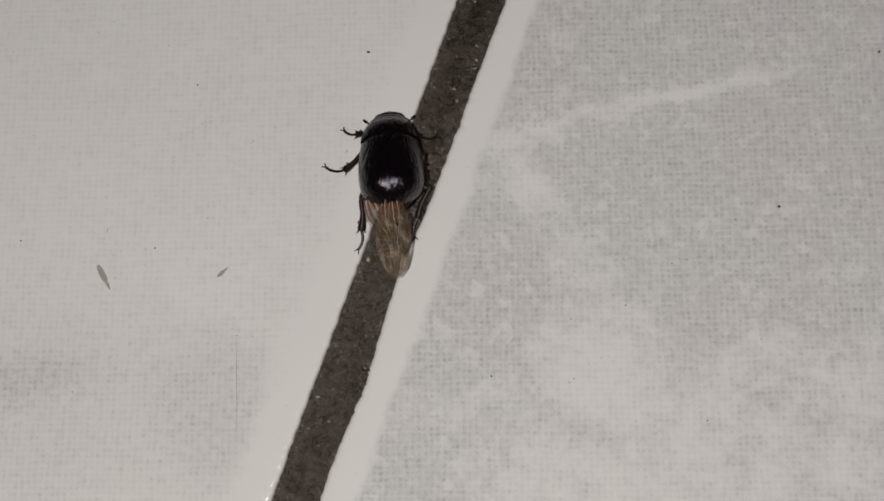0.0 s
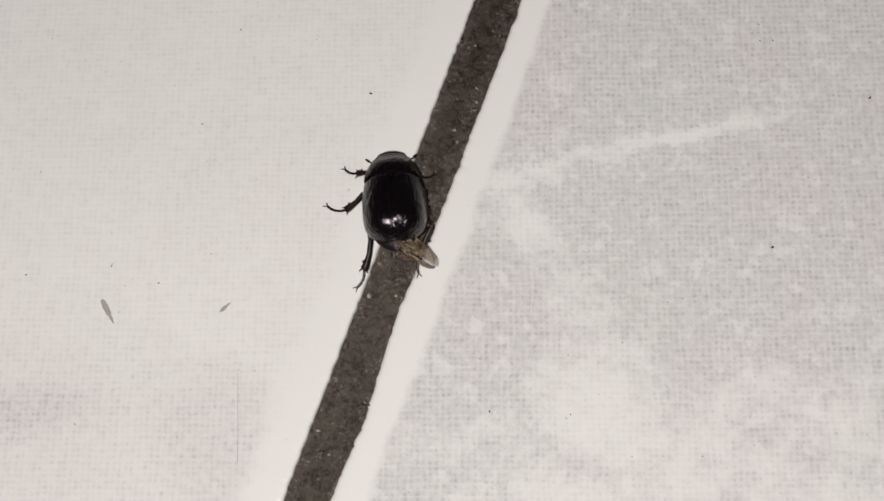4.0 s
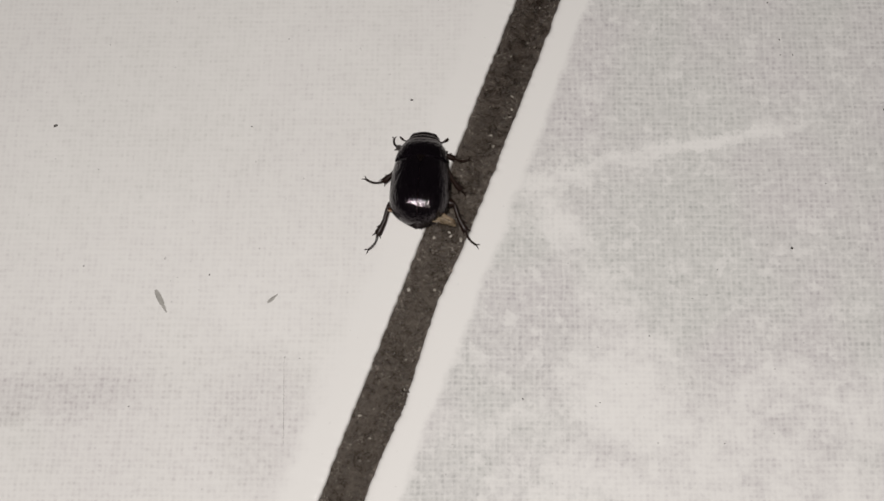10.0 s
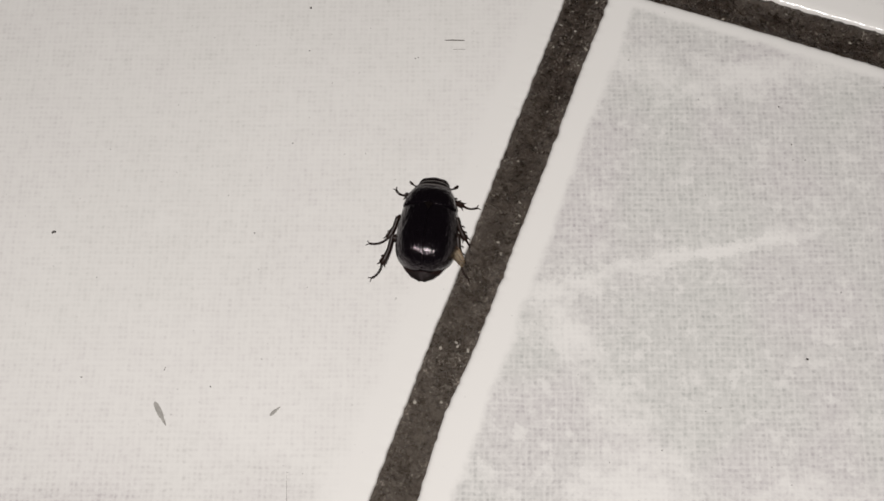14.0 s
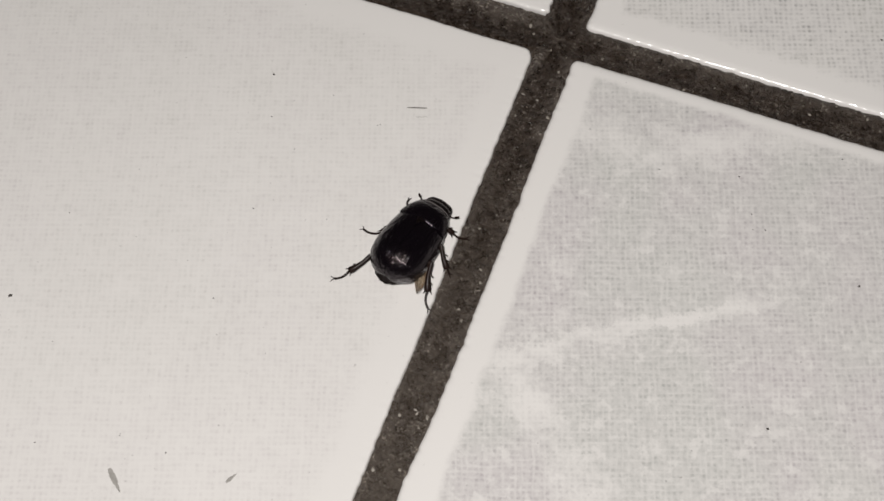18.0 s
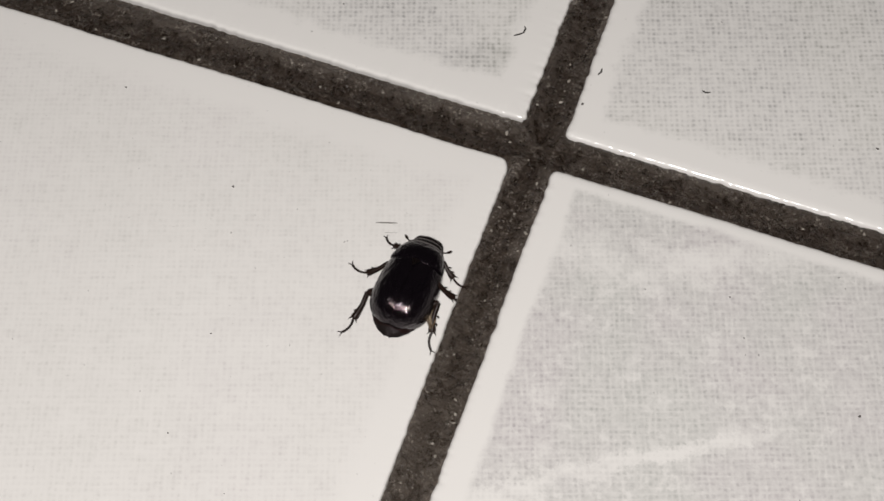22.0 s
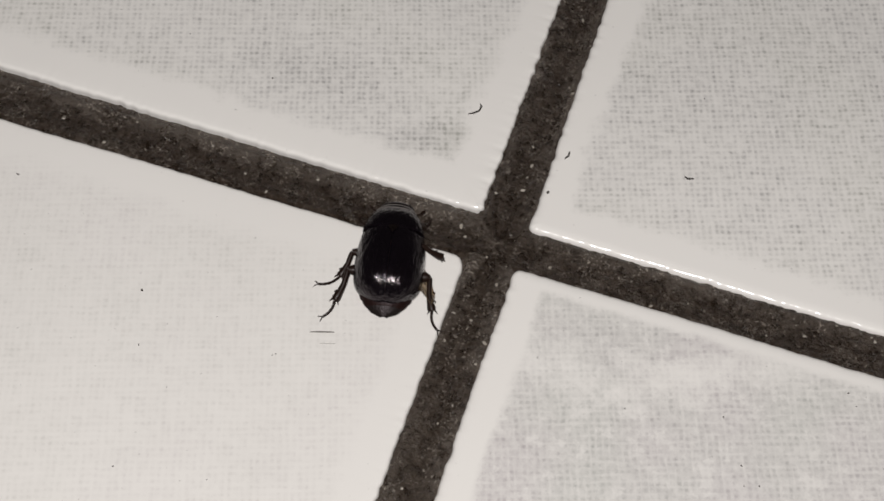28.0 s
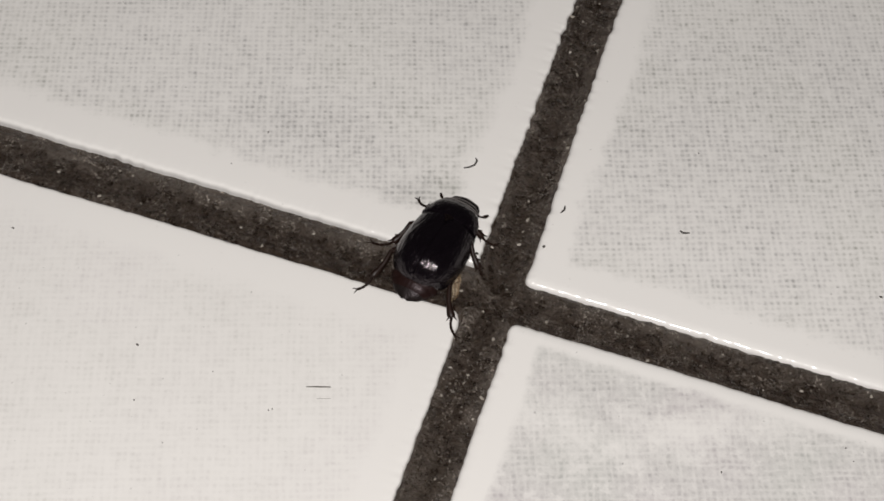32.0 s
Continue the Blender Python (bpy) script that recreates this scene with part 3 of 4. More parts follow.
    part("thorax", body_loft([(6.2, 2.6, 1.0, 3.6), (5.0, 3.3, 0.7, 4.4), (3.0, 3.9, 0.6, 4.8), (1.0, 3.9, 0.6, 4.6)]), PLATE, beetle)
    part("wing_case", elytron(-1), SHELL, beetle)
    part("wing_case", elytron(1), SHELL, beetle)
    pron = part("shield", body_loft(SHIELD, 34, power=2.4), SHELL, beetle)
    rim = bmesh.new()
    path = []
    for k in range(25):
        a = radians(8 + 164 * k / 24)
        y = 6.6 + 0.45 * math.sin(a)
        w, lo, hi = profile(y, SHIELD)
        mid = lo + (hi - lo) * 0.38
        path.append((1.02 * w * math.copysign(abs(math.cos(a)) ** 0.83, math.cos(a)), y, mid + (hi - mid) * math.sin(a) ** 0.83 + 0.05))
    tube(rim, path, [0.05 + 0.07 * math.sin(math.pi * k / 24) for k in range(25)], 6)
    part("rim", rim, RIM, pron, "raised grey-black front rim of the shield")
    # short glossy ridge, added for the glint at the shield's back edge
    glint_hem = bmesh.new()
    tube(glint_hem, [(3.3 * math.sin(a), 3.24 - 0.25 * math.cos(a) ** 2, 2.1 + 3.36 * math.cos(a) ** 0.9) for a in (radians(-16 + 2.2 * k) for k in range(17))], [0.015 + 0.03 * math.sin(math.pi * k / 16) for k in range(17)], 6)
    part("glint_hem", glint_hem, SHELL, pron)
    scut = bmesh.new()
    for p in ((-0.75, 3.35, 5.55), (0.75, 3.35, 5.55), (0.0, 2.0, 6.12), (0.0, 3.4, 5.85)):
        scut.verts.new(p)
    v = list(scut.verts)
    for f in ((0, 1, 3), (0, 3, 2), (1, 2, 3)):
        scut.faces.new([v[i] for i in f])
    part("scutellum", scut, PLATE, beetle)
    head = part("head", body_loft([(8.3, 1.5, 1.7, 2.3), (8.1, 2.05, 1.5, 2.6), (7.6, 2.45, 1.35, 2.9), (6.9, 2.6, 1.3, 3.05), (6.4, 2.5, 1.4, 3.1)], power=2.3), PLATE, beetle)
    part("clypeus", body_loft([(9.1, 0.8, 1.6, 1.9), (9.02, 1.35, 1.5, 2.05), (8.82, 1.8, 1.45, 2.2), (8.4, 2.15, 1.4, 2.3), (7.9, 2.35, 1.4, 2.4), (7.6, 2.35, 1.5, 2.35)], power=2.4), PLATE, head, "flat upturned plate at the front of the head")
    # the ridges across the head that catch the light, helped by their pale colour
    for y0, half, z0, r in ((8.98, 1.7, 2.0, 0.06), (8.25, 2.2, 2.45, 0.07)):
        ridge = bmesh.new()
        tube(ridge, [(half * math.sin(radians(a)), y0 - 0.75 * (1 - math.cos(radians(a))), z0 + 0.22 * math.cos(radians(a))) for a in range(-80, 81, 10)], [r * (0.5 + 0.5 * math.cos(radians(a))) for a in range(-80, 81, 10)], 6)
        part("ridge", ridge, RIM, head, "thin greyish ridge across the head")
    for s in (-1, 1):
        eye = bmesh.new()
        bmesh.ops.create_uvsphere(eye, u_segments=14, v_segments=8, radius=0.48, matrix=Matrix.Translation((s * 2.25, 6.9, 2.45)))
        part("eye", eye, SHELL, head)
        horn = bmesh.new()
        tube(horn, [(s * 2.0, 7.5, 2.0), (s * 2.75, 7.45, 1.9), (s * 3.15, 7.6, 1.9)], [0.13, 0.10, 0.11], 6)
        for k in range(3):
            tube(horn, [(s * 3.15, 7.6, 1.9 + 0.12 * k), (s * (3.38 + 0.06 * k), 7.78, 1.9 + 0.14 * k), (s * (3.5 + 0.1 * k), 8.02, 1.9 + 0.14 * k)], [0.11, 0.2, 0.12], 6)
        part("antenna", horn, LEG, head, "short antenna with a clubbed tip")
    return head


build_body()

# name, hip place, thigh, shin and foot lengths
KIND = {"F": ("front_leg", 2.6, 3.9, 2.25, 2.85, 2.2), "M": ("middle_leg", 2.5, 0.8, 2.7, 3.65, 2.95), "H": ("hind_leg", 2.6, -1.9, 2.9, 4.4, 2.6)}
HIP_Z = 1.7


def foot_length(code):
    """One foot has lost its end."""
    return 1.1 if code == "RM" else KIND[code[1]][5]


def leg(code):
    """Thigh, shin and foot, each drawn along x from its own joint."""
    name, hx, hy, l1, lt, ls = KIND[code[1]]
    side = -1 if code[0] == "L" else 1
    bm = bmesh.new()
    fat = {"F": 0.68, "M": 0.72, "H": 0.9}[code[1]]
    tube(bm, [(l1 * f, 0, 0) for f in (0, 0.15, 0.45, 0.8, 1.0)], [0.25, fat * 0.85, fat, fat * 0.75, 0.36], 10)
    thigh = part(name, bm, LEG, beetle)
    # shin that widens to its end, with teeth and end spurs
    shin = bmesh.new()
    wide = {"F": 0.92, "M": 1.0, "H": 1.05}[code[1]]
    stations = ((0.0, 0.27), (0.12, 0.33), (0.45, 0.34), (0.75, 0.44), (0.92, 0.56), (1.0, 0.45))
    tube(shin, [(lt * f, -0.06 * math.sin(math.pi * f) * side * lt, 0) for f, r in stations], [r * wide for f, r in stations], 8)
    for f, up, size in ((0.45, 1, 0.6), (0.7, 1, 0.7), (0.72, -1, 0.55), (0.97, 1, 1.05), (0.97, -1, 1.05)):
        x = lt * f
        tube(shin, [(x - 0.1, up * 0.22, 0), (x + 0.2 * size, up * 0.48, -0.02), (x + 0.5 * size, up * 0.66 * size, -0.05)], [0.14, 0.10, 0.02], 5)
    shin_ob = part("shin", shin, LEG, thigh)
    # foot: bowed, of five joints and two claws
    foot = bmesh.new()
    length = foot_length(code)
    count, bow = (2, 0.0) if length < 2 else (5, -0.14 * side * length)
    for q in range(count):
        f0, f1 = q / count, (q + 0.96) / count
        tube(foot, [(length * f, bow * 4 * f * (1 - f), 0) for f in (f0, f0 + (f1 - f0) * 0.7, f1)], [0.16, 0.2, 0.17], 6)
    for w in (-1, 1):
        d = Vector((0.9, 0.42 * side, 0)) * 0.42 + Vector((-0.42 * side, 0.9, 0)) * 0.3 * w
        tube(foot, [(length, 0, 0), (length + d[0], d[1], 0.08), (length + d[0] * 1.6, d[1] * 1.2, -0.06)], [0.10, 0.08, 0.02], 5)
    foot_ob = part("foot", foot, LEG, thigh)
    return thigh, shin_ob, foot_ob


def limb_poses(code, t, a, b, c, k):
    """Poses of thigh, shin and foot: a, b, c turn them in plan, k is the knee's height over the hip."""
    name, hx, hy, l1, lt, ls = KIND[code[1]]
    side = -1 if code[0] == "L" else 1
    ls = foot_length(code)
    tilt, lift = stance(t)
    drop = HIP_Z + k - 0.25
    hip = pose(0, 0, 0, -tilt) @ pose(side * hx * MM, hy * MM, (HIP_Z - lift) * MM) @ pose(0, 0, 0, 0, 0, a)
    thigh = hip @ pose(0, 0, 0, 0, -math.degrees(math.asin(k / l1)))
    knee = hip @ pose(math.sqrt(l1 * l1 - k * k) * MM, 0, k * MM) @ pose(0, 0, 0, 0, 0, b)
    shin = knee @ pose(0, 0, 0, 0, math.degrees(math.asin(0.7 * drop / lt)))
    ankle = knee @ pose(math.sqrt(lt * lt - 0.49 * drop * drop) * MM, 0, -0.7 * drop * MM, 0, 0, c)
    foot = ankle @ pose(0, 0, 0, 0, math.degrees(math.asin(min(0.95, 0.3 * drop / ls))))
    back = thigh.inverted()
    return thigh, back @ shin, back @ foot


LEGS = {c: leg(c) for c in ("LF", "LM", "LH", "RF", "RM", "RH")}


def hindwing(name, length, width, seed, label, u_from, u_to, veins):
    """A crumpled panel of membrane along -y from its root, with veins and pale painted glints as pieces of their own.
    """
    rows = []
    nu, nv = 14, 40
    def at(u, v):
        half = width / 2 * (0.2 + 0.8 * math.sin(math.pi * min(1, 0.06 + v * 0.92)) ** 0.7) * (1 if v < 0.9 else math.sqrt(max(0.0, 1 - ((v - 0.9) / 0.1) ** 2)) * 0.7 + 0.3)
        half *= 1 + 0.07 * fractal(v * 6, seed, u, 3)
        z = 0.4 * math.sin(u * 11 + seed + 2 * v) * (1 - 0.5 * v) * abs(u) ** 0.5 + 0.6 * fractal(u * 3.2 + seed, v * 5, 3, 4) * (1 - 0.4 * v) * min(1, abs(u) * 4)
        return (u * half, -length * v, z)
    for j in range(nv + 1):
        rows.append([at(u_from + (u_to - u_from) * i / nu, j / nv) for i in range(nu + 1)])
    wing = part(name, sheet(rows), WING, beetle, label)
    for u0, u1, r in veins:
        bm = bmesh.new()
        wander = 0.0 if abs(u0) > 0.8 else 0.09
        pts = [at(u0 + (u1 - u0) * k / 16 + wander * fractal(k * 0.33, u0 * 9, seed, 3), 0.02 + (0.93 if abs(u0) > 0.8 else 0.55 + 0.3 * abs(math.sin(u0 * 40))) * k / 16) for k in range(17)]
        tube(bm, [(p[0], p[1], p[2] + 0.04) for p in pts], [r * (1 - 0.04 * k) for k in range(17)], 5)
        # outer lines are brown veins, inner ones painted glints
        part("vein_or_glint", bm, VEIN if abs(u0) > 0.8 else GLINT_CREASE, wing)
    return wing


WING_R = hindwing("hind_wing", 11.5, 4.6, 1.0, "translucent amber hind wing, crumpled, sticking out behind", 0.0, 1.0, ((0.06, 0.25, 0.06), (0.55, 0.2, 0.05), (0.97, 0.9, 0.07)))
FOLD_R = hindwing("hind_wing", 11.2, 5.0, 2.0, "translucent rear half of the hind wing, folding under", 0.0, -1.0, ((-0.95, -0.6, 0.08), (-0.6, -0.1, 0.06), (-0.25, -0.1, 0.045)))
WING_L = hindwing("hind_wing", 8.0, 3.8, 4.0, "brown crumpled hind wing, half folded under the case", -1.0, 1.0, ((-0.95, -0.5, 0.13), (-0.45, -0.1, 0.10), (0.1, 0.25, 0.09), (0.9, 0.7, 0.12)))

# ---- dirt on the floor ----


def speck(x, y, r, seed):
    bm = bmesh.new()
    bmesh.ops.create_icosphere(bm, subdivisions=2, radius=r * 0.85)
    for v in bm.verts:
        k = 1 + 0.5 * fractal(v.co.x * 3 / r + seed, v.co.y * 3 / r, v.co.z * 3 / r, 2)
        v.co = Vector((v.co.x * k * 1.2, v.co.y * k * 0.9, v.co.z * 0.5 * k))
    ob = part("dirt_speck", bm, SOIL)
    ob.location = (x * MM, y * MM, r * 0.3 * MM)
    ob.rotation_euler = (0, 0, seed)
    return tagged(ob, "tiny dark dirt speck lying on the tile", "dirt speck", "specks on the tiles")


def fibre(x, y, path, r, label="short dark fibre lying on the tile", mat=HAIR):
    bm = bmesh.new()
    tube(bm, [(p[0], p[1], r * 0.9) for p in path], [r * (0.6 if i in (0, len(path) - 1) else 1) for i in range(len(path))], 6)
    ob = part("fibre", bm, mat)
    ob.location = (x * MM, y * MM, 0)
    return tagged(ob, label, "fibre", "fibres on the tiles")


for n, (x, y, r) in enumerate((
    (-34.9, -61.9, 0.12), (-31.5, -86.7, 0.13), (49.6, -53.5, 0.22), (19.5, -88.9, 0.14), (30.2, -85.6, 0.1), (-34.7, -109.5, 0.1),
    (-64.4, -72.0, 0.32), (38.1, -20.7, 0.13), (56.6, -27.0, 0.22), (-41.7, -22.2, 0.2), (4.2, 9.6, 0.25), (49.5, 17.0, 0.2), (-38.0, 15.0, 0.14), (-64.8, -11.3, 0.12), (34.5, -15.0, 0.14),
    (-40.9, 8.3, 0.1), (-38.9, -29.6, 0.12), (48.9, -6.6, 0.12), (49.7, 17.0, 0.12), (-52.0, 18.4, 0.08), (-38.8, 26.9, 0.08), (20.8, 31.9, 0.1), (-64.6, -11.3, 0.14), (-21.9, -25.1, 0.1), (-35.2, -45.8, 0.12), (-31.0, -22.6, 0.07), (40.8, -22.6, 0.12), (50.2, -8.1, 0.1), (39.0, -23.2, 0.1), (22.4, -17.9, 0.08), (-33.2, -33.9, 0.07), (-22.3, -25.4, 0.1), (51.5, -41.8, 0.1), (-23.7, -43.7, 0.08), (-39.0, -86.3, 0.08), (27.3, -77.8, 0.08), (38.0, -66.0, 0.08), (-13.6, -94.2, 0.07), (-62.1, -56.2, 0.08), (-50.3, -91.8, 0.13), (-15.8, -94.8, 0.08), (33.8, -73.6, 0.1), (52.5, -72.3, 0.08), (48.9, -85.3, 0.1), (-39.0, -86.6, 0.09), (-23.9, -67.4, 0.07), (-41.2, -57.4, 0.07), (-54.9, -76.6, 0.07), (40.2, -60.4, 0.07),
)):
    speck(x, y, r, n * 1.7)
SWEPT = speck(-12.85, -49.4, 0.22, 2.6)
fibre(21.9, 18.1, [(-0.6, 0.1), (-0.1, -0.1), (0.7, 0.2)], 0.16)
fibre(5.1, 16.2, [(0.1, 0.7), (0.15, 0.0), (-0.2, -0.6)], 0.16)
fibre(-9.1, 19.2, [(-0.9, -0.9), (-0.2, -0.5), (0.4, 0.1), (0.5, 0.9), (0.2, 1.3)], 0.14, "curled dark fibre lying on the tile")


def smudge(x, y, length, width, turn, name, label):
    """A thin dried flake, pointed at one end, broken near the other."""
    bm = bmesh.new()
    n = 15
    rows = []
    for k in range(n + 1):
        f = k / n
        w = width * (math.sin(math.pi * (0.08 + 0.9 * f)) ** 0.7) * (1 - 0.45 * f) * (0.55 if 0.62 < f < 0.70 else 1) * (1 + 0.3 * fractal(f * 9, x, y, 3))
        rows.append([(length * (f - 0.5), w * u, 0.05 * (1 - u * u) + 0.012) for u in (-1, -0.5, 0, 0.5, 1)])
    part_ob = part(name, sheet(rows), FLAKE)
    part_ob.location, part_ob.rotation_euler = (x * MM, y * MM, 0), (0, 0, radians(turn))
    return tagged(part_ob, label, "flake")


smudge(-36.8, -93.0, 4.1, 0.5, -42, "dried_flake", "small grey pointed dried flake stuck to the tile")
smudge(-21.0, -86.9, 2.0, 0.33, 62, "dried_flake", "tiny grey dried flake stuck to the tile")
fibre(-17.4, -20.3, [(-1.5, -0.5), (-0.4, -0.1), (0.5, 0.18), (1.5, 0.5)], 0.12, "thin straight grey fibre lying on the tile", HAIR_PALE)
fibre(-16.2, -21.6, [(-0.9, -0.3), (0.9, 0.3)], 0.04, "very thin short grey fibre lying on the tile", HAIR_PALE)
fibre(-13.4, -101.0, [(-2.4, 6.0), (-0.8, 2.0), (0.9, -2.2), (2.4, -6.0)], 0.022, "long hair-thin grey fibre on the tile", HAIR_PALE)


def joint_grains():
    """Pale sand grains that stand out of the cement."""
    rnd = random.Random(5)
    bm, crumbs = bmesh.new(), bmesh.new()
    for k in range(420):
        across = rnd.uniform(-3.0, 3.0)
        along = rnd.uniform(-122, 58)
        x, y = (across, along) if k % 5 < 3 else (rnd.uniform(-95, 72), across)
        r = 0.035 + 0.23 * rnd.random() ** 4
        m = Matrix.Translation((x, y, joint_height(x, y) + r * 0.15)) @ Matrix.Rotation(rnd.uniform(0, 6), 4, "Z") @ Matrix.Diagonal((r * rnd.uniform(0.8, 1.9), r * rnd.uniform(0.6, 1.1), r * 0.7, 1))
        made = bmesh.ops.create_icosphere(bm, subdivisions=1, radius=1, matrix=m)
        for v in made["verts"]:
            v.co += Vector((rnd.uniform(-1, 1), rnd.uniform(-1, 1), rnd.uniform(-1, 1))) * r * 0.35
    # crumbs of mortar pressed over the worn rim
    for k in range(110):
        t = rnd.random()
        x, y, r = 2.5 + rnd.gauss(0, 0.35), -100.5 + 7 * t + rnd.gauss(0, 0.5), 0.08 + 0.3 * rnd.random() ** 2
        m = Matrix.Translation((x, y, -0.3 + r * 0.2)) @ Matrix.Rotation(rnd.uniform(0, 6), 4, "Z") @ Matrix.Diagonal((r * 1.5, r, r * 0.8, 1))
        made = bmesh.ops.create_icosphere(crumbs, subdivisions=1, radius=1, matrix=m)
        for v in made["verts"]:
            v.co += Vector((rnd.uniform(-1, 1), rnd.uniform(-1, 1), rnd.uniform(-1, 1))) * r * 0.4
    tagged(part("mortar_crumbs", crumbs, GROUT, floor, smooth=False), kind="stuff")
    tagged(part("sand_grains", bm, GRAIN, floor, smooth=False), kind="stuff")


joint_grains()

# ---- what moves ----
BODY = [
    (0, pose(-0.00306, -0.06593, 0.00070, -13.0, 0, 23.29)),
    (0.5, pose(-0.00275, -0.06577, 0.00070, -12.9, 0, 25.35)),
    (1, pose(-0.00266, -0.06591, 0.00070, -12.8, 0, 26.77)),
    (1.5, pose(-0.00233, -0.06556, 0.00070, -12.7, 0, 28.44)),
    (2, pose(-0.00254, -0.06559, 0.00070, -12.6, 0, 27.54)),
    (2.5, pose(-0.00310, -0.06588, 0.00070, -12.5, 0, 24.05)),
    (3, pose(-0.00277, -0.06578, 0.00070, -12.5, 0, 24.66)),
    (3.5, pose(-0.00282, -0.06577, 0.00070, -12.4, 0, 24.64)),
    (5.5, pose(-0.00282, -0.06567, 0.00070, -12.0, 0, 24.38)),
    (6, pose(-0.00316, -0.06560, 0.00064, -11.1, 0, 23.22)),
    (6.5, pose(-0.00334, -0.06562, 0.00059, -10.3, 0, 21.50)),
    (7, pose(-0.00343, -0.06589, 0.00053, -9.4, 0, 18.07)),
    (7.5, pose(-0.00381, -0.06582, 0.00047, -8.6, 0, 13.32)),
    (8, pose(-0.00381, -0.06563, 0.00041, -7.7, 0, 12.84)),
    (8.5, pose(-0.00408, -0.06536, 0.00036, -6.9, 0, 16.52)),
    (9, pose(-0.00446, -0.06493, 0.00030, -6.0, 0, 18.35)),
    (9.5, pose(-0.00514, -0.06420, 0.00022, -4.5, 0, 18.17)),
    (10, pose(-0.00597, -0.06327, 0.00015, -3.0, 0, 17.13)),
    (10.5, pose(-0.00579, -0.06214, 0.00008, -1.5, 0, 10.34)),
    (11, pose(-0.00581, -0.06113, 0.00000, 0.0, 0, 14.47)),
    (11.5, pose(-0.00624, -0.06004, 0.00000, 0.0, 0, 15.56)),
    (12, pose(-0.00715, -0.05932, 0.00000, 0.0, 0, 21.12)),
    (12.5, pose(-0.00805, -0.05843, 0.00000, 0.0, 0, 18.94)),
    (13, pose(-0.00873, -0.05645, 0.00000, 0.0, 0, 13.89)),
    (13.5, pose(-0.00928, -0.05421, 0.00000, 0.0, 0, 11.34)),
    (14, pose(-0.00944, -0.05369, 0.00000, 0.0, 0, 13.63)),
    (14.5, pose(-0.01033, -0.05256, 0.00000, 0.0, 0, 18.64)),
    (16.5, pose(-0.00964, -0.04782, 0.00000, 0.0, 0, -14.18)),
    (17, pose(-0.01048, -0.04663, 0.00000, 0.0, 0, -15.17)),
    (17.5, pose(-0.00987, -0.04621, 0.00000, 0.0, 0, -20.46)),
    (18, pose(-0.00948, -0.04427, 0.00000, 0.0, 0, -13.51)),
    (18.5, pose(-0.00924, -0.04271, 0.00000, 0.0, 0, -11.85)),
    (19, pose(-0.00953, -0.04102, 0.00000, 0.0, 0, -8.24)),
    (19.5, pose(-0.00914, -0.03927, 0.00000, 0.0, 0, -4.66)),
    (20, pose(-0.00972, -0.03708, 0.00000, 0.0, 0, -0.05)),
    (20.5, pose(-0.01004, -0.03536, 0.00000, 0.0, 0, -1.85)),
    (21, pose(-0.01062, -0.03383, 0.00000, 0.0, 0, 1.29)),
    (21.5, pose(-0.01022, -0.03120, 0.00000, 0.0, 0, -3.94)),
    (22, pose(-0.01024, -0.03038, 0.00000, 0.0, 0, -2.23)),
    (22.5, pose(-0.01040, -0.02857, 0.00000, 0.0, 0, -1.10)),
    (23, pose(-0.01008, -0.02597, 0.00000, 0.0, 0, -4.65)),
    (23.5, pose(-0.00932, -0.02462, 0.00000, 0.0, 0, -7.60)),
    (24, pose(-0.00880, -0.02243, 0.00000, 0.0, 0, -5.75)),
    (24.5, pose(-0.00867, -0.02007, 0.00000, 0.0, 0, -6.18)),
    (25, pose(-0.00930, -0.01917, 0.00000, 0.0, 0, -0.60)),
    (25.5, pose(-0.00895, -0.01729, 0.00000, 0.0, 0, 2.22)),
    (27.5, pose(-0.01104, -0.01010, -0.00022, 0.0, 0, 11.50)),
    (28, pose(-0.01223, -0.00835, -0.00030, 0.0, 0, 12.52)),
    (28.5, pose(-0.01248, -0.00688, -0.00030, 0.0, 0, 8.52)),
    (29, pose(-0.01261, -0.00525, -0.00030, 0.0, 0, -1.04)),
    (29.5, pose(-0.01282, -0.00466, -0.00025, 0.0, 0, 2.01)),
    (30, pose(-0.01214, -0.00406, -0.00020, 0.0, 0, -1.78)),
    (30.5, pose(-0.01090, -0.00318, -0.00015, 0.0, 0, -11.17)),
    (31, pose(-0.01006, -0.00081, -0.00010, 0.0, 0, -14.46)),
    (31.5, pose(-0.00935, 0.00031, -0.00005, 0.0, 0, -9.50)),
    (32, pose(-0.00923, 0.00336, 0.00000, 0.0, 0, -10.39)),
]

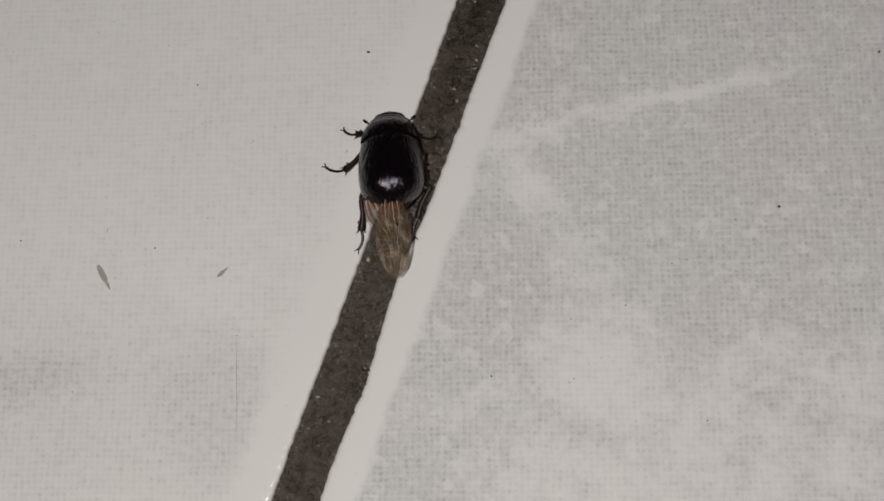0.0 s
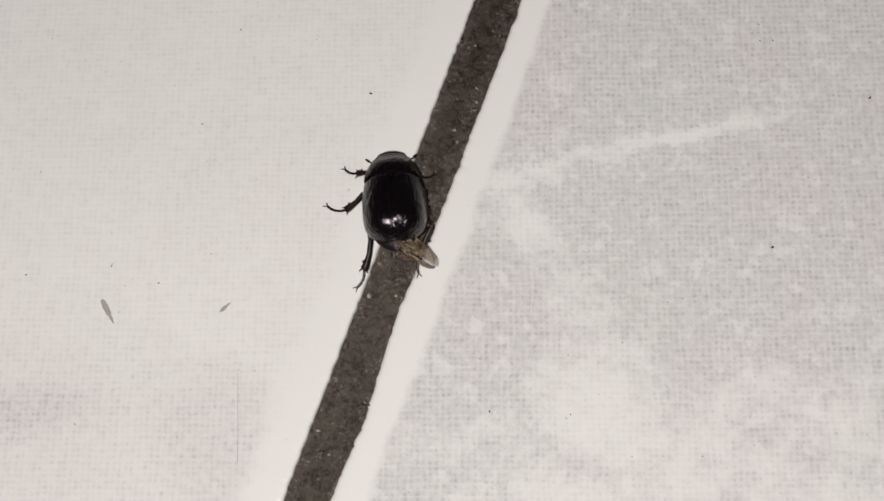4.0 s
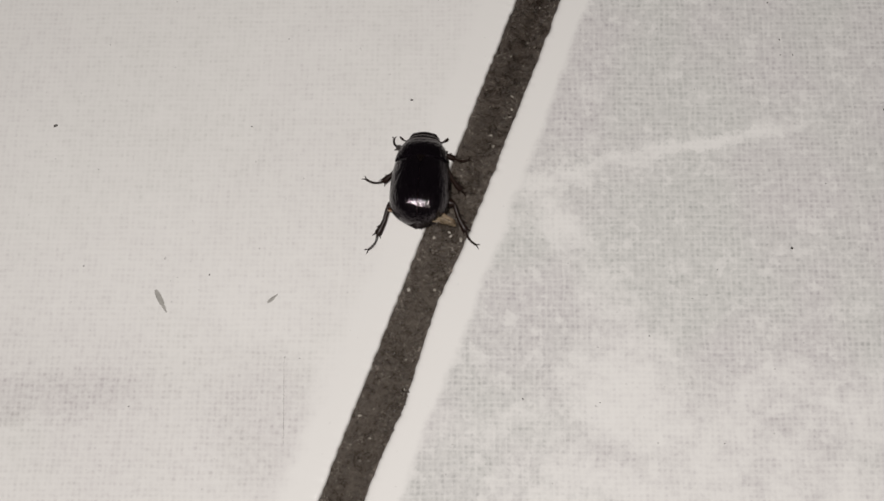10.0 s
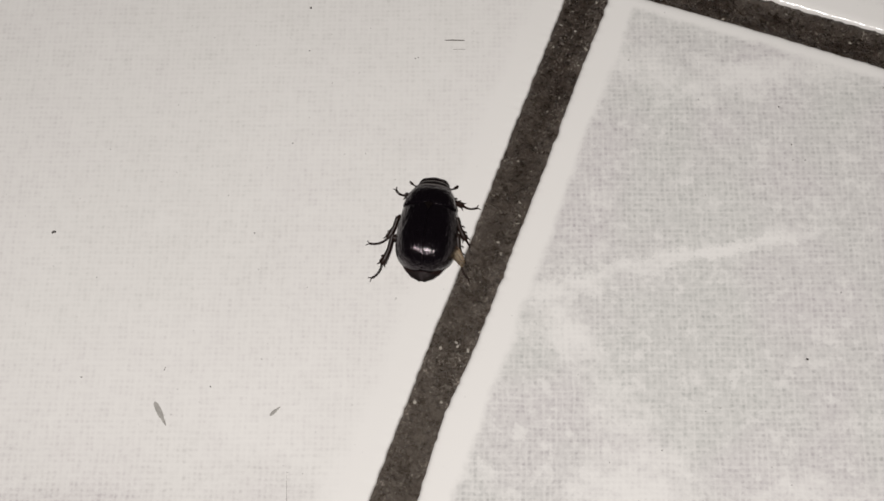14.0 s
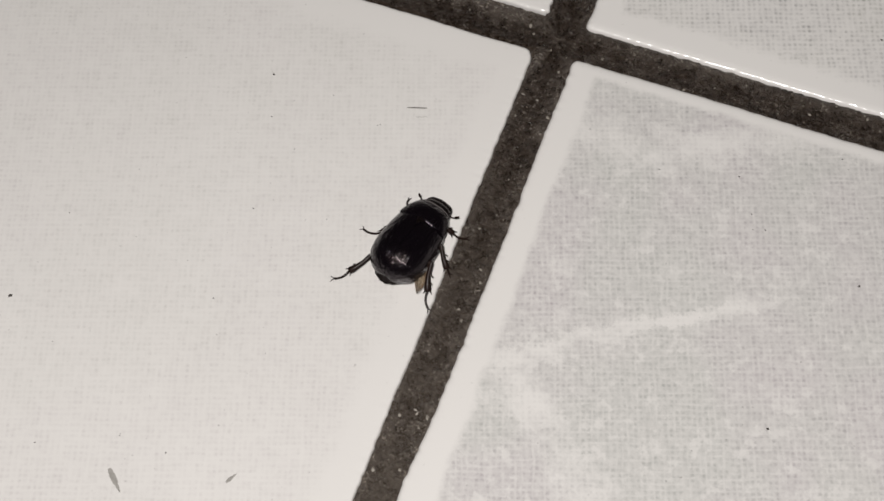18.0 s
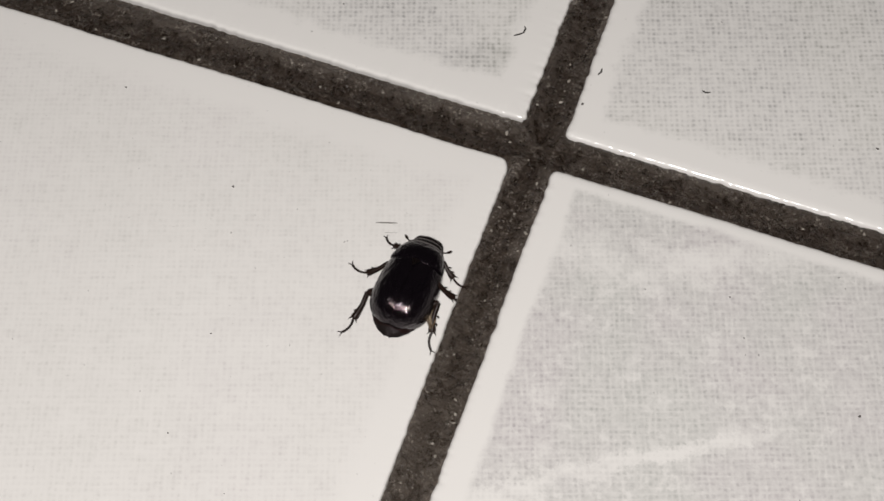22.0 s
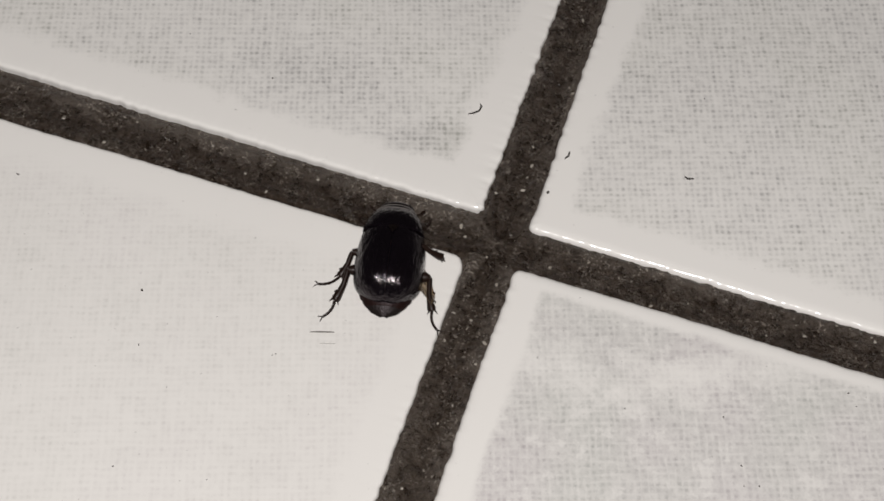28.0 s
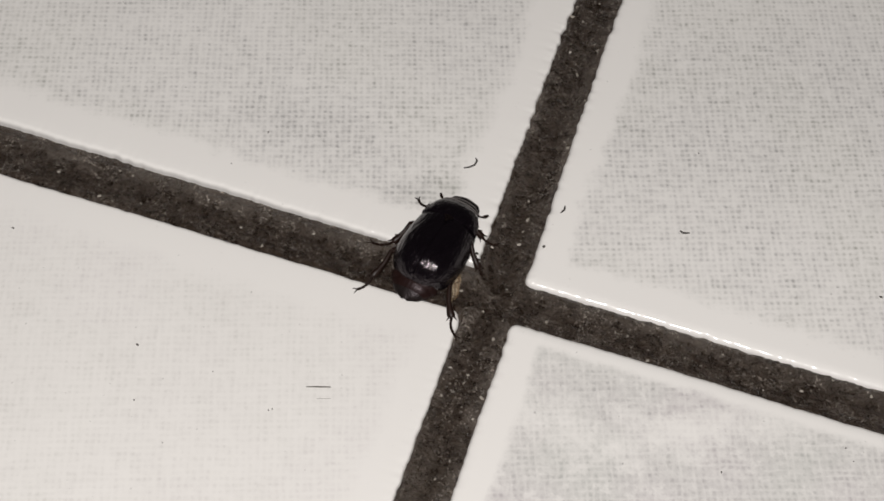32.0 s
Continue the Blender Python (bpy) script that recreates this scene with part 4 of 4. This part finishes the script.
# thigh, shin and foot in plan, in degrees, each from the one before, and the knee's height
STEPS = {
    'LF': [(0, 86, 87, -21, 0.9), (0.5, 90, 80, -20, 0.9), (1, 90, 76, -20, 0.9), (1.5, 95, 71, -21, 0.9), (2, 93, 76, -21, 0.9), (2.5, 86, 87, -21, 0.9), (3, 92, 80, -20, 0.9), (3.5, 92, 80, -20, 0.9), (5.5, 104, 62, -20, 0.5), (6, 100, 70, -20, 0.5), (6.5, 97, 79, -19, 0.5), (7, 98, 82, -20, 0.5), (7.5, 102, 86, -19, 0.5), (8, 102, 90, -19, 0.5), (8.5, 90, 89, -21, 0.9), (9, 77, 90, -20, 0.9), (9.5, 70, 104, -21, 1.3), (10, 90, 46, -20, 1.7), (10.5, 70, 103, -22, 1.3), (11, 69, 107, -20, 1.3), (11.5, 60, 125, -21, 1.3), (12, 86, 86, -19, 0.9), (12.5, 81, 103, -21, 0.9), (13, 96, 75, -20, 0.5), (13.5, 78, 94, -20, 0.9), (14, 74, 94, -21, 1.3), (14.5, 84, 64, -20, 1.7), (16.5, 92, 77, -21, 0.9), (17, 79, 86, -20, 1.3), (17.5, 98, 74, -19, 0.5), (18, 98, 49, -20, 2.1), (18.5, 82, 84, -21, 1.3), (19, 66, 111, -21, 1.3), (19.5, 79, 101, -22, 0.9), (20, 70, 107, -21, 1.3), (20.5, 86, 58, -20, 0.9), (21, 90, 41, -21, 1.7), (21.5, 70, 107, -20, 0.9), (22, 85, 86, -21, 0.9), (22.5, 116, 49, -19, 0.5), (23, 104, 89, -20, 0.5), (23.5, 94, 92, -20, 0.5), (24, 75, 100, -21, 1.3), (24.5, 89, 98, -22, 0.5), (25, 69, 108, -21, 1.3), (25.5, 74, 107, -20, 0.9), (27.5, 77, 84, -21, 2.1), (28, 74, 81, -22, 2.1), (28.5, 70, 77, -23, 2.1), (29, 77, 84, -21, 2.1), (29.5, 54, 69, -24, 2.1), (30, 56, 68, -23, 1.7), (30.5, 100, 29, -20, 1.3), (31, 88, 82, -20, 1.7), (31.5, 88, 59, -21, 0.9), (32, 76, 104, -22, 0.9)],
    'LM': [(0, 128, 85, -52, 0.9), (0.5, 136, 73, -52, 0.9), (1, 134, 73, -52, 0.9), (1.5, 146, 54, -51, 0.9), (2, 138, 67, -52, 0.9), (2.5, 127, 88, -53, 0.9), (3, 138, 71, -51, 0.9), (3.5, 137, 73, -52, 0.9), (5.5, 132, 84, -52, 0.9), (6, 127, 94, -52, 0.9), (6.5, 127, 96, -52, 0.9), (7, 124, 105, -52, 0.9), (7.5, 128, 110, -52, 0.9), (8, 128, 111, -52, 0.5), (8.5, 126, 114, -52, 0.9), (9, 127, 115, -52, 0.9), (9.5, 142, 56, -51, 0.9), (10, 112, 110, -54, 0.9), (10.5, 138, 97, -51, 0.5), (11, 146, 89, -50, 0.5), (11.5, 156, 85, -49, 0.5), (12, 152, 95, -50, 0.5), (12.5, 121, 115, -52, 0.9), (13, 120, 110, -52, 0.9), (13.5, 149, 102, -50, 0.5), (14, 151, 98, -50, 0.5), (14.5, 163, 93, -49, 0.5), (16.5, 172, 64, -48, 0.5), (17, 122, 94, -53, 0.9), (17.5, 120, 124, -53, 1.3), (18, 126, 124, -53, 0.5), (18.5, 140, 126, -51, 0.5), (19, 124, 90, -53, 0.9), (19.5, 127, 100, -52, 0.9), (20, 136, 81, -51, 0.5), (20.5, 141, 76, -51, 0.5), (21, 134, 97, -51, 0.9), (21.5, 186, 60, -46, 0.5), (22, 132, 86, -52, 0.9), (22.5, 140, 94, -50, 0.5), (23, 157, 24, -36, 0.5), (23.5, 149, 58, -50, 0.5), (24, 139, 89, -51, 0.5), (24.5, 164, 72, -48, 0.5), (25, 140, 65, -51, 0.9), (25.5, 140, 86, -51, 0.5), (27.5, 162, 74, -49, 0.5), (28, 186, 62, -46, 0.5), (28.5, 138, 70, -52, 0.9), (29, 170, 63, -48, 0.5), (29.5, 154, 81, -49, 0.5), (30, 124, 105, -52, 0.9), (30.5, 124, 100, -53, 0.9), (31, 114, 110, -53, 0.9), (31.5, 126, 101, -52, 0.9), (32, 156, 97, -50, 0.5)],
    'LH': [(0, 225, 41, -9, 0.5), (0.5, 218, 44, -11, 0.5), (1, 220, 38, -12, 0.5), (1.5, 230, 16, -9, 0.5), (2, 242, 5, -9, 0.5), (2.5, 248, 6, -9, 0.5), (3, 246, 6, -9, 0.5), (3.5, 246, 6, -9, 0.5), (5.5, 229, 29, -9, 0.5), (6, 228, 36, -9, 0.5), (6.5, 242, 22, -9, 0.5), (7, 247, 22, -9, 0.5), (7.5, 200, 71, -13, 0.5), (8, 184, 63, -14, 1.3), (8.5, 184, 59, -13, 1.3), (9, 184, 63, -14, 0.9), (9.5, 194, 57, -11, 0.5), (10, 220, 30, -9, 0.5), (10.5, 184, 73, -15, 0.9), (11, 184, 75, -12, 0.9), (11.5, 202, 57, -12, 0.5), (12, 177, 79, -15, 1.3), (12.5, 188, 55, -13, 2.1), (13, 215, 43, -11, 0.5), (13.5, 182, 61, -15, 1.7), (14, 175, 77, -13, 1.3), (14.5, 186, 69, -14, 0.9), (16.5, 215, 38, -10, 0.5), (17, 186, 76, -12, 0.9), (17.5, 212, 55, -11, 0.5), (18, 242, 4, -9, 0.5), (18.5, 214, 62, -12, 0.5), (19, 254, 5, -9, 0.5), (19.5, 249, 5, -9, 0.5), (20, 200, 66, -14, 0.5), (20.5, 246, 13, -9, 0.5), (21, 253, 4, -9, 0.5), (21.5, 192, 72, -15, 0.9), (22, 196, 67, -12, 0.5), (22.5, 242, 7, -9, 0.5), (23, 185, 78, -12, 1.3), (23.5, 238, 12, -9, 0.5), (24, 196, 63, -14, 0.9), (24.5, 194, 78, -12, 0.9), (25, 210, 59, -12, 0.5), (25.5, 246, 4, -9, 0.5), (27.5, 195, 61, -12, 0.9), (28, 190, 62, -13, 0.9), (28.5, 218, 41, -10, 0.5), (29, 191, 49, -12, 1.3), (29.5, 200, 40, -14, 0.9), (30, 226, 6, -9, 0.5), (30.5, 183, 54, -13, 1.7), (31, 234, 5, -9, 0.5), (31.5, 232, 4, -9, 0.5), (32, 210, 51, -11, 0.5)],
    'RF': [(0, 102, -124, 22, 0.9), (0.5, 102, -124, 21, 1.3), (1, 102, -123, 20, 1.3), (1.5, 106, -126, 19, 1.7), (2, 103, -124, 22, 1.7), (2.5, 103, -123, 22, 1.3), (3, 108, -122, 22, 1.7), (3.5, 108, -122, 22, 1.7), (5.5, 108, -121, 20, 1.7), (6, 108, -122, 22, 1.7), (6.5, 107, -125, 20, 1.7), (7, 108, -123, 21, 1.7), (7.5, 88, -69, 21, 2.1), (8, 94, -60, 21, 2.1), (8.5, 101, -72, 21, 2.1), (9, 102, -76, 22, 2.1), (9.5, 114, -116, 22, 1.3), (10, 96, -115, 21, 0.5), (10.5, 106, -124, 21, 0.9), (11, 82, -117, 21, 0.5), (11.5, 92, -98, 20, 0.9), (12, 90, -82, 19, 0.9), (12.5, 103, -108, 20, 0.9), (13, 93, -121, 20, 0.5), (13.5, 92, -123, 19, 0.9), (14, 94, -111, 20, 0.9), (14.5, 92, -64, 21, 0.9), (16.5, 106, -81, 22, 2.1), (17, 94, -112, 20, 0.9), (17.5, 109, -123, 21, 1.3), (18, 112, -116, 21, 0.9), (18.5, 102, -124, 20, 1.3), (19, 108, -94, 22, 1.7), (19.5, 72, -47, 19, 2.1), (20, 98, -111, 20, 0.9), (20.5, 60, -123, 19, 0.5), (21, 87, -87, 19, 0.5), (21.5, 92, -116, 21, 0.9), (22, 74, -108, 20, 0.5), (22.5, 102, -118, 22, 0.9), (23, 104, -128, 17, 1.7), (23.5, 100, -88, 21, 2.1), (24, 94, -81, 22, 2.1), (24.5, 86, -125, 20, 0.5), (25, 106, -123, 22, 0.9), (25.5, 98, -91, 21, 2.1), (27.5, 120, -94, 22, 1.7), (28, 76, -24, 13, 2.1), (28.5, 84, -40, 20, 1.7), (29, 101, -77, 20, 1.7), (29.5, 73, -77, 19, 0.5), (30, 100, -106, 20, 0.9), (30.5, 106, -92, 22, 1.3), (31, 104, -104, 21, 0.9), (31.5, 110, -125, 22, 1.7), (32, 106, -122, 21, 0.9)],
    'RM': [(0, 32, -125, 13, 0.5), (0.5, 25, -125, 14, 0.9), (1, 29, -128, 14, 0.9), (1.5, 17, -124, 15, 1.3), (2, 20, -123, 15, 1.3), (2.5, 38, -126, 14, 0.9), (3, 32, -123, 16, 1.3), (3.5, 33, -123, 15, 1.3), (5.5, 36, -122, 15, 1.3), (6, 44, -126, 14, 0.9), (6.5, 45, -123, 14, 0.9), (7, 46, -112, 15, 1.3), (7.5, 43, -95, 17, 1.7), (8, 49, -106, 15, 1.3), (8.5, 42, -106, 15, 1.3), (9, 40, -113, 14, 0.9), (9.5, 44, -104, 15, 1.3), (10, 42, -89, 17, 1.7), (10.5, 51, -85, 17, 1.7), (11, 49, -86, 17, 1.7), (11.5, 46, -112, 14, 0.9), (12, 32, -113, 14, 0.9), (12.5, 16, -100, 13, 0.5), (13, 42, -113, 14, 0.9), (13.5, 40, -113, 14, 0.9), (14, 44, -104, 15, 1.3), (14.5, 45, -103, 16, 1.3), (16.5, 82, -69, 17, 1.7), (17, 42, -94, 15, 1.3), (17.5, 43, -93, 15, 1.3), (18, 38, -80, 15, 1.3), (18.5, 44, -71, 17, 1.7), (19, 43, -104, 14, 0.9), (19.5, 40, -113, 14, 0.9), (20, 33, -114, 14, 0.9), (20.5, 44, -112, 14, 0.9), (21, 45, -103, 16, 1.3), (21.5, 42, -89, 17, 1.7), (22, 34, -40, 23, 2.1), (22.5, 46, -103, 15, 1.3), (23, 51, -85, 17, 1.7), (23.5, 30, -45, 23, 2.1), (24, 42, -89, 17, 1.7), (24.5, 42, -104, 15, 1.3), (25, 46, -103, 15, 1.3), (25.5, 50, -85, 17, 1.7), (27.5, 44, -13, 13, 0.5), (28, 34, -38, 23, 2.1), (28.5, 30, -46, 23, 2.1), (29, 45, -88, 17, 1.7), (29.5, 40, -101, 15, 1.3), (30, 48, -87, 17, 1.7), (30.5, 34, -38, 23, 2.1), (31, 48, -87, 17, 1.7), (31.5, 32, -98, 13, 0.5), (32, 48, -86, 17, 1.7)],
    'RH': [(0, -28, -90, 12, 0.5), (0.5, -32, -89, 11, 0.5), (1, -28, -94, 10, 0.5), (1.5, -36, -92, 14, 0.5), (2, -28, -94, 13, 0.5), (2.5, -12, -99, 12, 0.5), (3, -10, -103, 13, 0.5), (3.5, -20, -95, 12, 0.5), (5.5, -66, -46, 9, 0.5), (6, -86, -16, 9, 0.5), (6.5, -88, -8, 9, 0.5), (7, -75, -19, 9, 0.5), (7.5, -56, -32, 9, 0.5), (8, -52, -38, 9, 0.5), (8.5, -66, -22, 9, 0.5), (9, -78, -6, 9, 0.5), (9.5, -26, -60, 12, 0.5), (10, -18, -45, 12, 0.5), (10.5, -10, -54, 11, 0.5), (11, -7, -58, 11, 0.5), (11.5, -40, -20, 9, 0.5), (12, 12, -79, 13, 0.5), (12.5, -8, -53, 11, 0.5), (13, 48, -116, 12, 0.9), (13.5, 43, -118, 13, 0.9), (14, 42, -118, 14, 0.9), (14.5, 0, -67, 12, 0.5), (16.5, 5, -71, 13, 0.5), (17, -42, -7, 9, 0.5), (17.5, -30, -16, 9, 0.5), (18, 18, -84, 11, 1.7), (18.5, 4, -78, 12, 0.5), (19, 20, -90, 12, 0.9), (19.5, 42, -118, 11, 0.9), (20, 42, -118, 11, 0.9), (20.5, 28, -106, 11, 0.9), (21, -16, -51, 13, 0.5), (21.5, -2, -72, 12, 0.5), (22, 26, -108, 11, 0.9), (22.5, 24, -97, 11, 0.9), (23, -36, -27, 9, 0.5), (23.5, 14, -93, 12, 0.9), (24, 31, -120, 12, 0.9), (24.5, -10, -81, 11, 0.5), (25, 36, -119, 14, 0.9), (25.5, 33, -119, 12, 0.9), (27.5, 22, -95, 12, 0.5), (28, -6, -74, 11, 0.5), (28.5, -30, -41, 12, 0.5), (29, -50, -4, 9, 0.5), (29.5, -58, -4, 9, 0.5), (30, 4, -72, 11, 0.5), (30.5, 3, -70, 14, 0.5), (31, -50, -4, 9, 0.5), (31.5, 8, -73, 14, 1.7), (32, -54, -4, 9, 0.5)],
}

# the long hind wing: root, dip, roll, fold of its rear half, turn
FOLDING = [
    (0, 0.0, -6.1, 3.7, 14, 0, 0, 0), (0.5, 0.6, -5.5, 3.6, 14, 1, -4, 0), (1, 0.5, -5.3, 3.4, 13, 2, -8, 0), (1.5, -0.8, -5.6, 3.3, 13, 3, -11, 0), (2, 0.0, -5.5, 3.2, 13, 4, -15, 0), (2.5, 1.3, -4.8, 3.1, 12, 5, -37, 4), (3, -0.0, -5.1, 2.9, 12, 6, -58, 8), (3.5, -2.8, -3.2, 2.8, 2, 8, -80, 36), (4.2, -3.4, -4.0, 2.5, -3, 9, -112, 48), (4.9, -3.5, -6.4, 2.2, -9, 11, -144, 60), (5.5, -3.3, -7.6, 1.9, -13, 12, -172, 70), (6, -2.5, -7.5, 1.9, -13, 12, -172, 68), (7, -1.7, -5.1, 1.9, -13, 12, -172, 62), (8, -2.9, -2.9, 1.9, -13, 12, -173, 58), (8.5, -4.3, -3.9, 1.9, -13, 12, -173, 69), (9, -3.8, -5.4, 1.9, -13, 12, -173, 80), (9.5, -5.2, -5.6, 1.9, -12, 12, -173, 77), (10, -5.0, -4.4, 1.9, -10, 12, -173, 74), (10.5, -3.9, -3.6, 2.0, -9, 12, -173, 73), (11, -4.4, -3.1, 2.0, -8, 12, -173, 72), (11.5, -5.1, -2.9, 2.0, -7, 12, -173, 68), (12, -4.4, -1.1, 1.9, -6, 12, -173, 64), (12.5, -4.1, -0.3, 1.9, -4, 12, -174, 60), (13, -3.3, 0.9, 1.9, -3, 12, -174, 56), (14, -2.7, 2.0, 1.9, -3, 12, -174, 49), (14.5, -2.6, 2.8, 1.9, -3, 12, -174, 46), (18, -2.3, 2.3, 1.9, -2, 12, -175, 42), (19, -2.3, 3.3, 1.9, -2, 12, -175, 42), (20, -2.3, 2.3, 1.9, -2, 12, -175, 42), (20.5, -3.5, 4.5, 1.9, -2, 12, -175, 42), (21, -2.1, 3.3, 1.9, -2, 12, -176, 42), (23, -2.6, 3.9, 1.8, -1, 12, -176, 42), (24.5, -2.9, 2.0, 1.8, -1, 12, -176, 42), (25, -2.4, 3.8, 1.8, -1, 12, -176, 42), (28, -1.7, 2.8, 1.8, -1, 12, -177, 42), (28.5, -2.9, 3.9, 1.8, -1, 12, -177, 42), (29, -2.5, 3.2, 1.8, -0, 12, -177, 42), (29.5, -1.9, 3.2, 1.8, -0, 12, -177, 42), (30, -2.2, 4.3, 1.8, -0, 12, -178, 42), (31, -1.9, 2.4, 1.8, -0, 12, -178, 42), (32, -2.1, 2.3, 1.8, 0, 12, -178, 42)
]


# how far the abdomen's tip stands out behind the wing cases
BREATHS = [(0.0, 1.0), (5.5, 1.2), (6.0, 1.6), (7.0, 1.1), (8.0, 1.0), (9.0, 1.5), (10.0, 0.5), (10.5, 1.3), (11.0, 1.8), (11.5, 0.6), (12.0, 0.6), (12.5, 1.8), (13.0, 0.7), (14.0, 1.2), (14.5, 0.7), (16.5, 0.6), (17.0, 0.5), (17.5, 1.7), (18.0, 0.7), (19.0, 0.9), (19.5, 1.6), (20.0, 0.9), (20.5, 1.5), (21.0, 1.2), (21.5, 0.6), (22.0, 1.3), (23.0, 0.9), (23.5, 0.9), (24.0, 1.2), (25.0, 0.9), (25.5, 2.2), (27.5, 1.1), (28.0, 1.5), (28.5, 2.0), (29.0, 1.3), (30.0, 1.3), (30.5, 1.7), (31.0, 1.3), (31.5, 1.3), (32.0, 2.0)]

# how the body is tilted and lifted on its legs
STANCE = [(0.0, -13.0, 0.7), (5.5, -12.0, 0.7), (9.0, -6.0, 0.3), (11.0, 0.0, 0.0), (26.0, 0.0, 0.0), (28.0, 0.0, -0.3), (29.0, 0.0, -0.3), (32.0, 0.0, 0.0)]


def stance(t):
    for (t0, a0, b0), (t1, a1, b1) in zip(STANCE, STANCE[1:]):
        if t <= t1:
            f = (t - t0) / (t1 - t0)
            return a0 + (a1 - a0) * f, b0 + (b1 - b0) * f
    return STANCE[-1][1:]


def motions():
    walk(beetle, BODY)
    # the speck that the beetle walks over and drags along under its breast
    lying = pose(-12.85 * MM, -49.4 * MM, 0.06 * MM)
    walk(SWEPT, [(0.0, lying), (12.9, lying)] + [(t, pose(*(m @ Vector((-1.1 * MM, 6.0 * MM, 0))).xy, 0.06 * MM)) for t, m in BODY if t > 13.4])
    for code, steps in STEPS.items():
        poses = [(row[0], limb_poses(code, *row)) for row in steps]
        for n, ob in enumerate(LEGS[code]):
            walk(ob, [(t, limbs[n]) for t, limbs in poses])
    for k, segment in enumerate(SEGMENTS):
        walk(segment, [(t, pose(0, -(out - 1.4) * (0.35, 1.1, 1.15, 1.25)[k] * MM, 0)) for t, out in BREATHS])
    walk(WING_R, [(t, pose(x * MM, y * MM, z * MM, 0, 0, turn) @ pose(0, 0, 0, dip) @ pose(0, 0, 0, 0, roll)) for t, x, y, z, dip, roll, fold, turn in FOLDING])
    walk(FOLD_R, [(t, pose(x * MM, y * MM, z * MM, 0, 0, turn) @ pose(0, 0, 0, dip) @ pose(0, 0, 0, 0, roll + fold)) for t, x, y, z, dip, roll, fold, turn in FOLDING])
    walk(WING_L, [(t, pose(x * MM, y * MM, z * MM, 0, roll, turn)) for t, x, y, z, roll, turn in (
        (0.0, -3.0, -5.2, 2.8, 0, 20), (2.5, -2.7, -4.8, 2.8, 5, 20), (3.5, -1.4, -2.5, 2.9, 30, 22), (5.5, -0.8, 1.5, 3.0, 30, 10), (9.0, -0.8, 2.5, 3.0, 30, 6), (32.0, -0.8, 2.5, 3.0, 30, 6))])


motions()
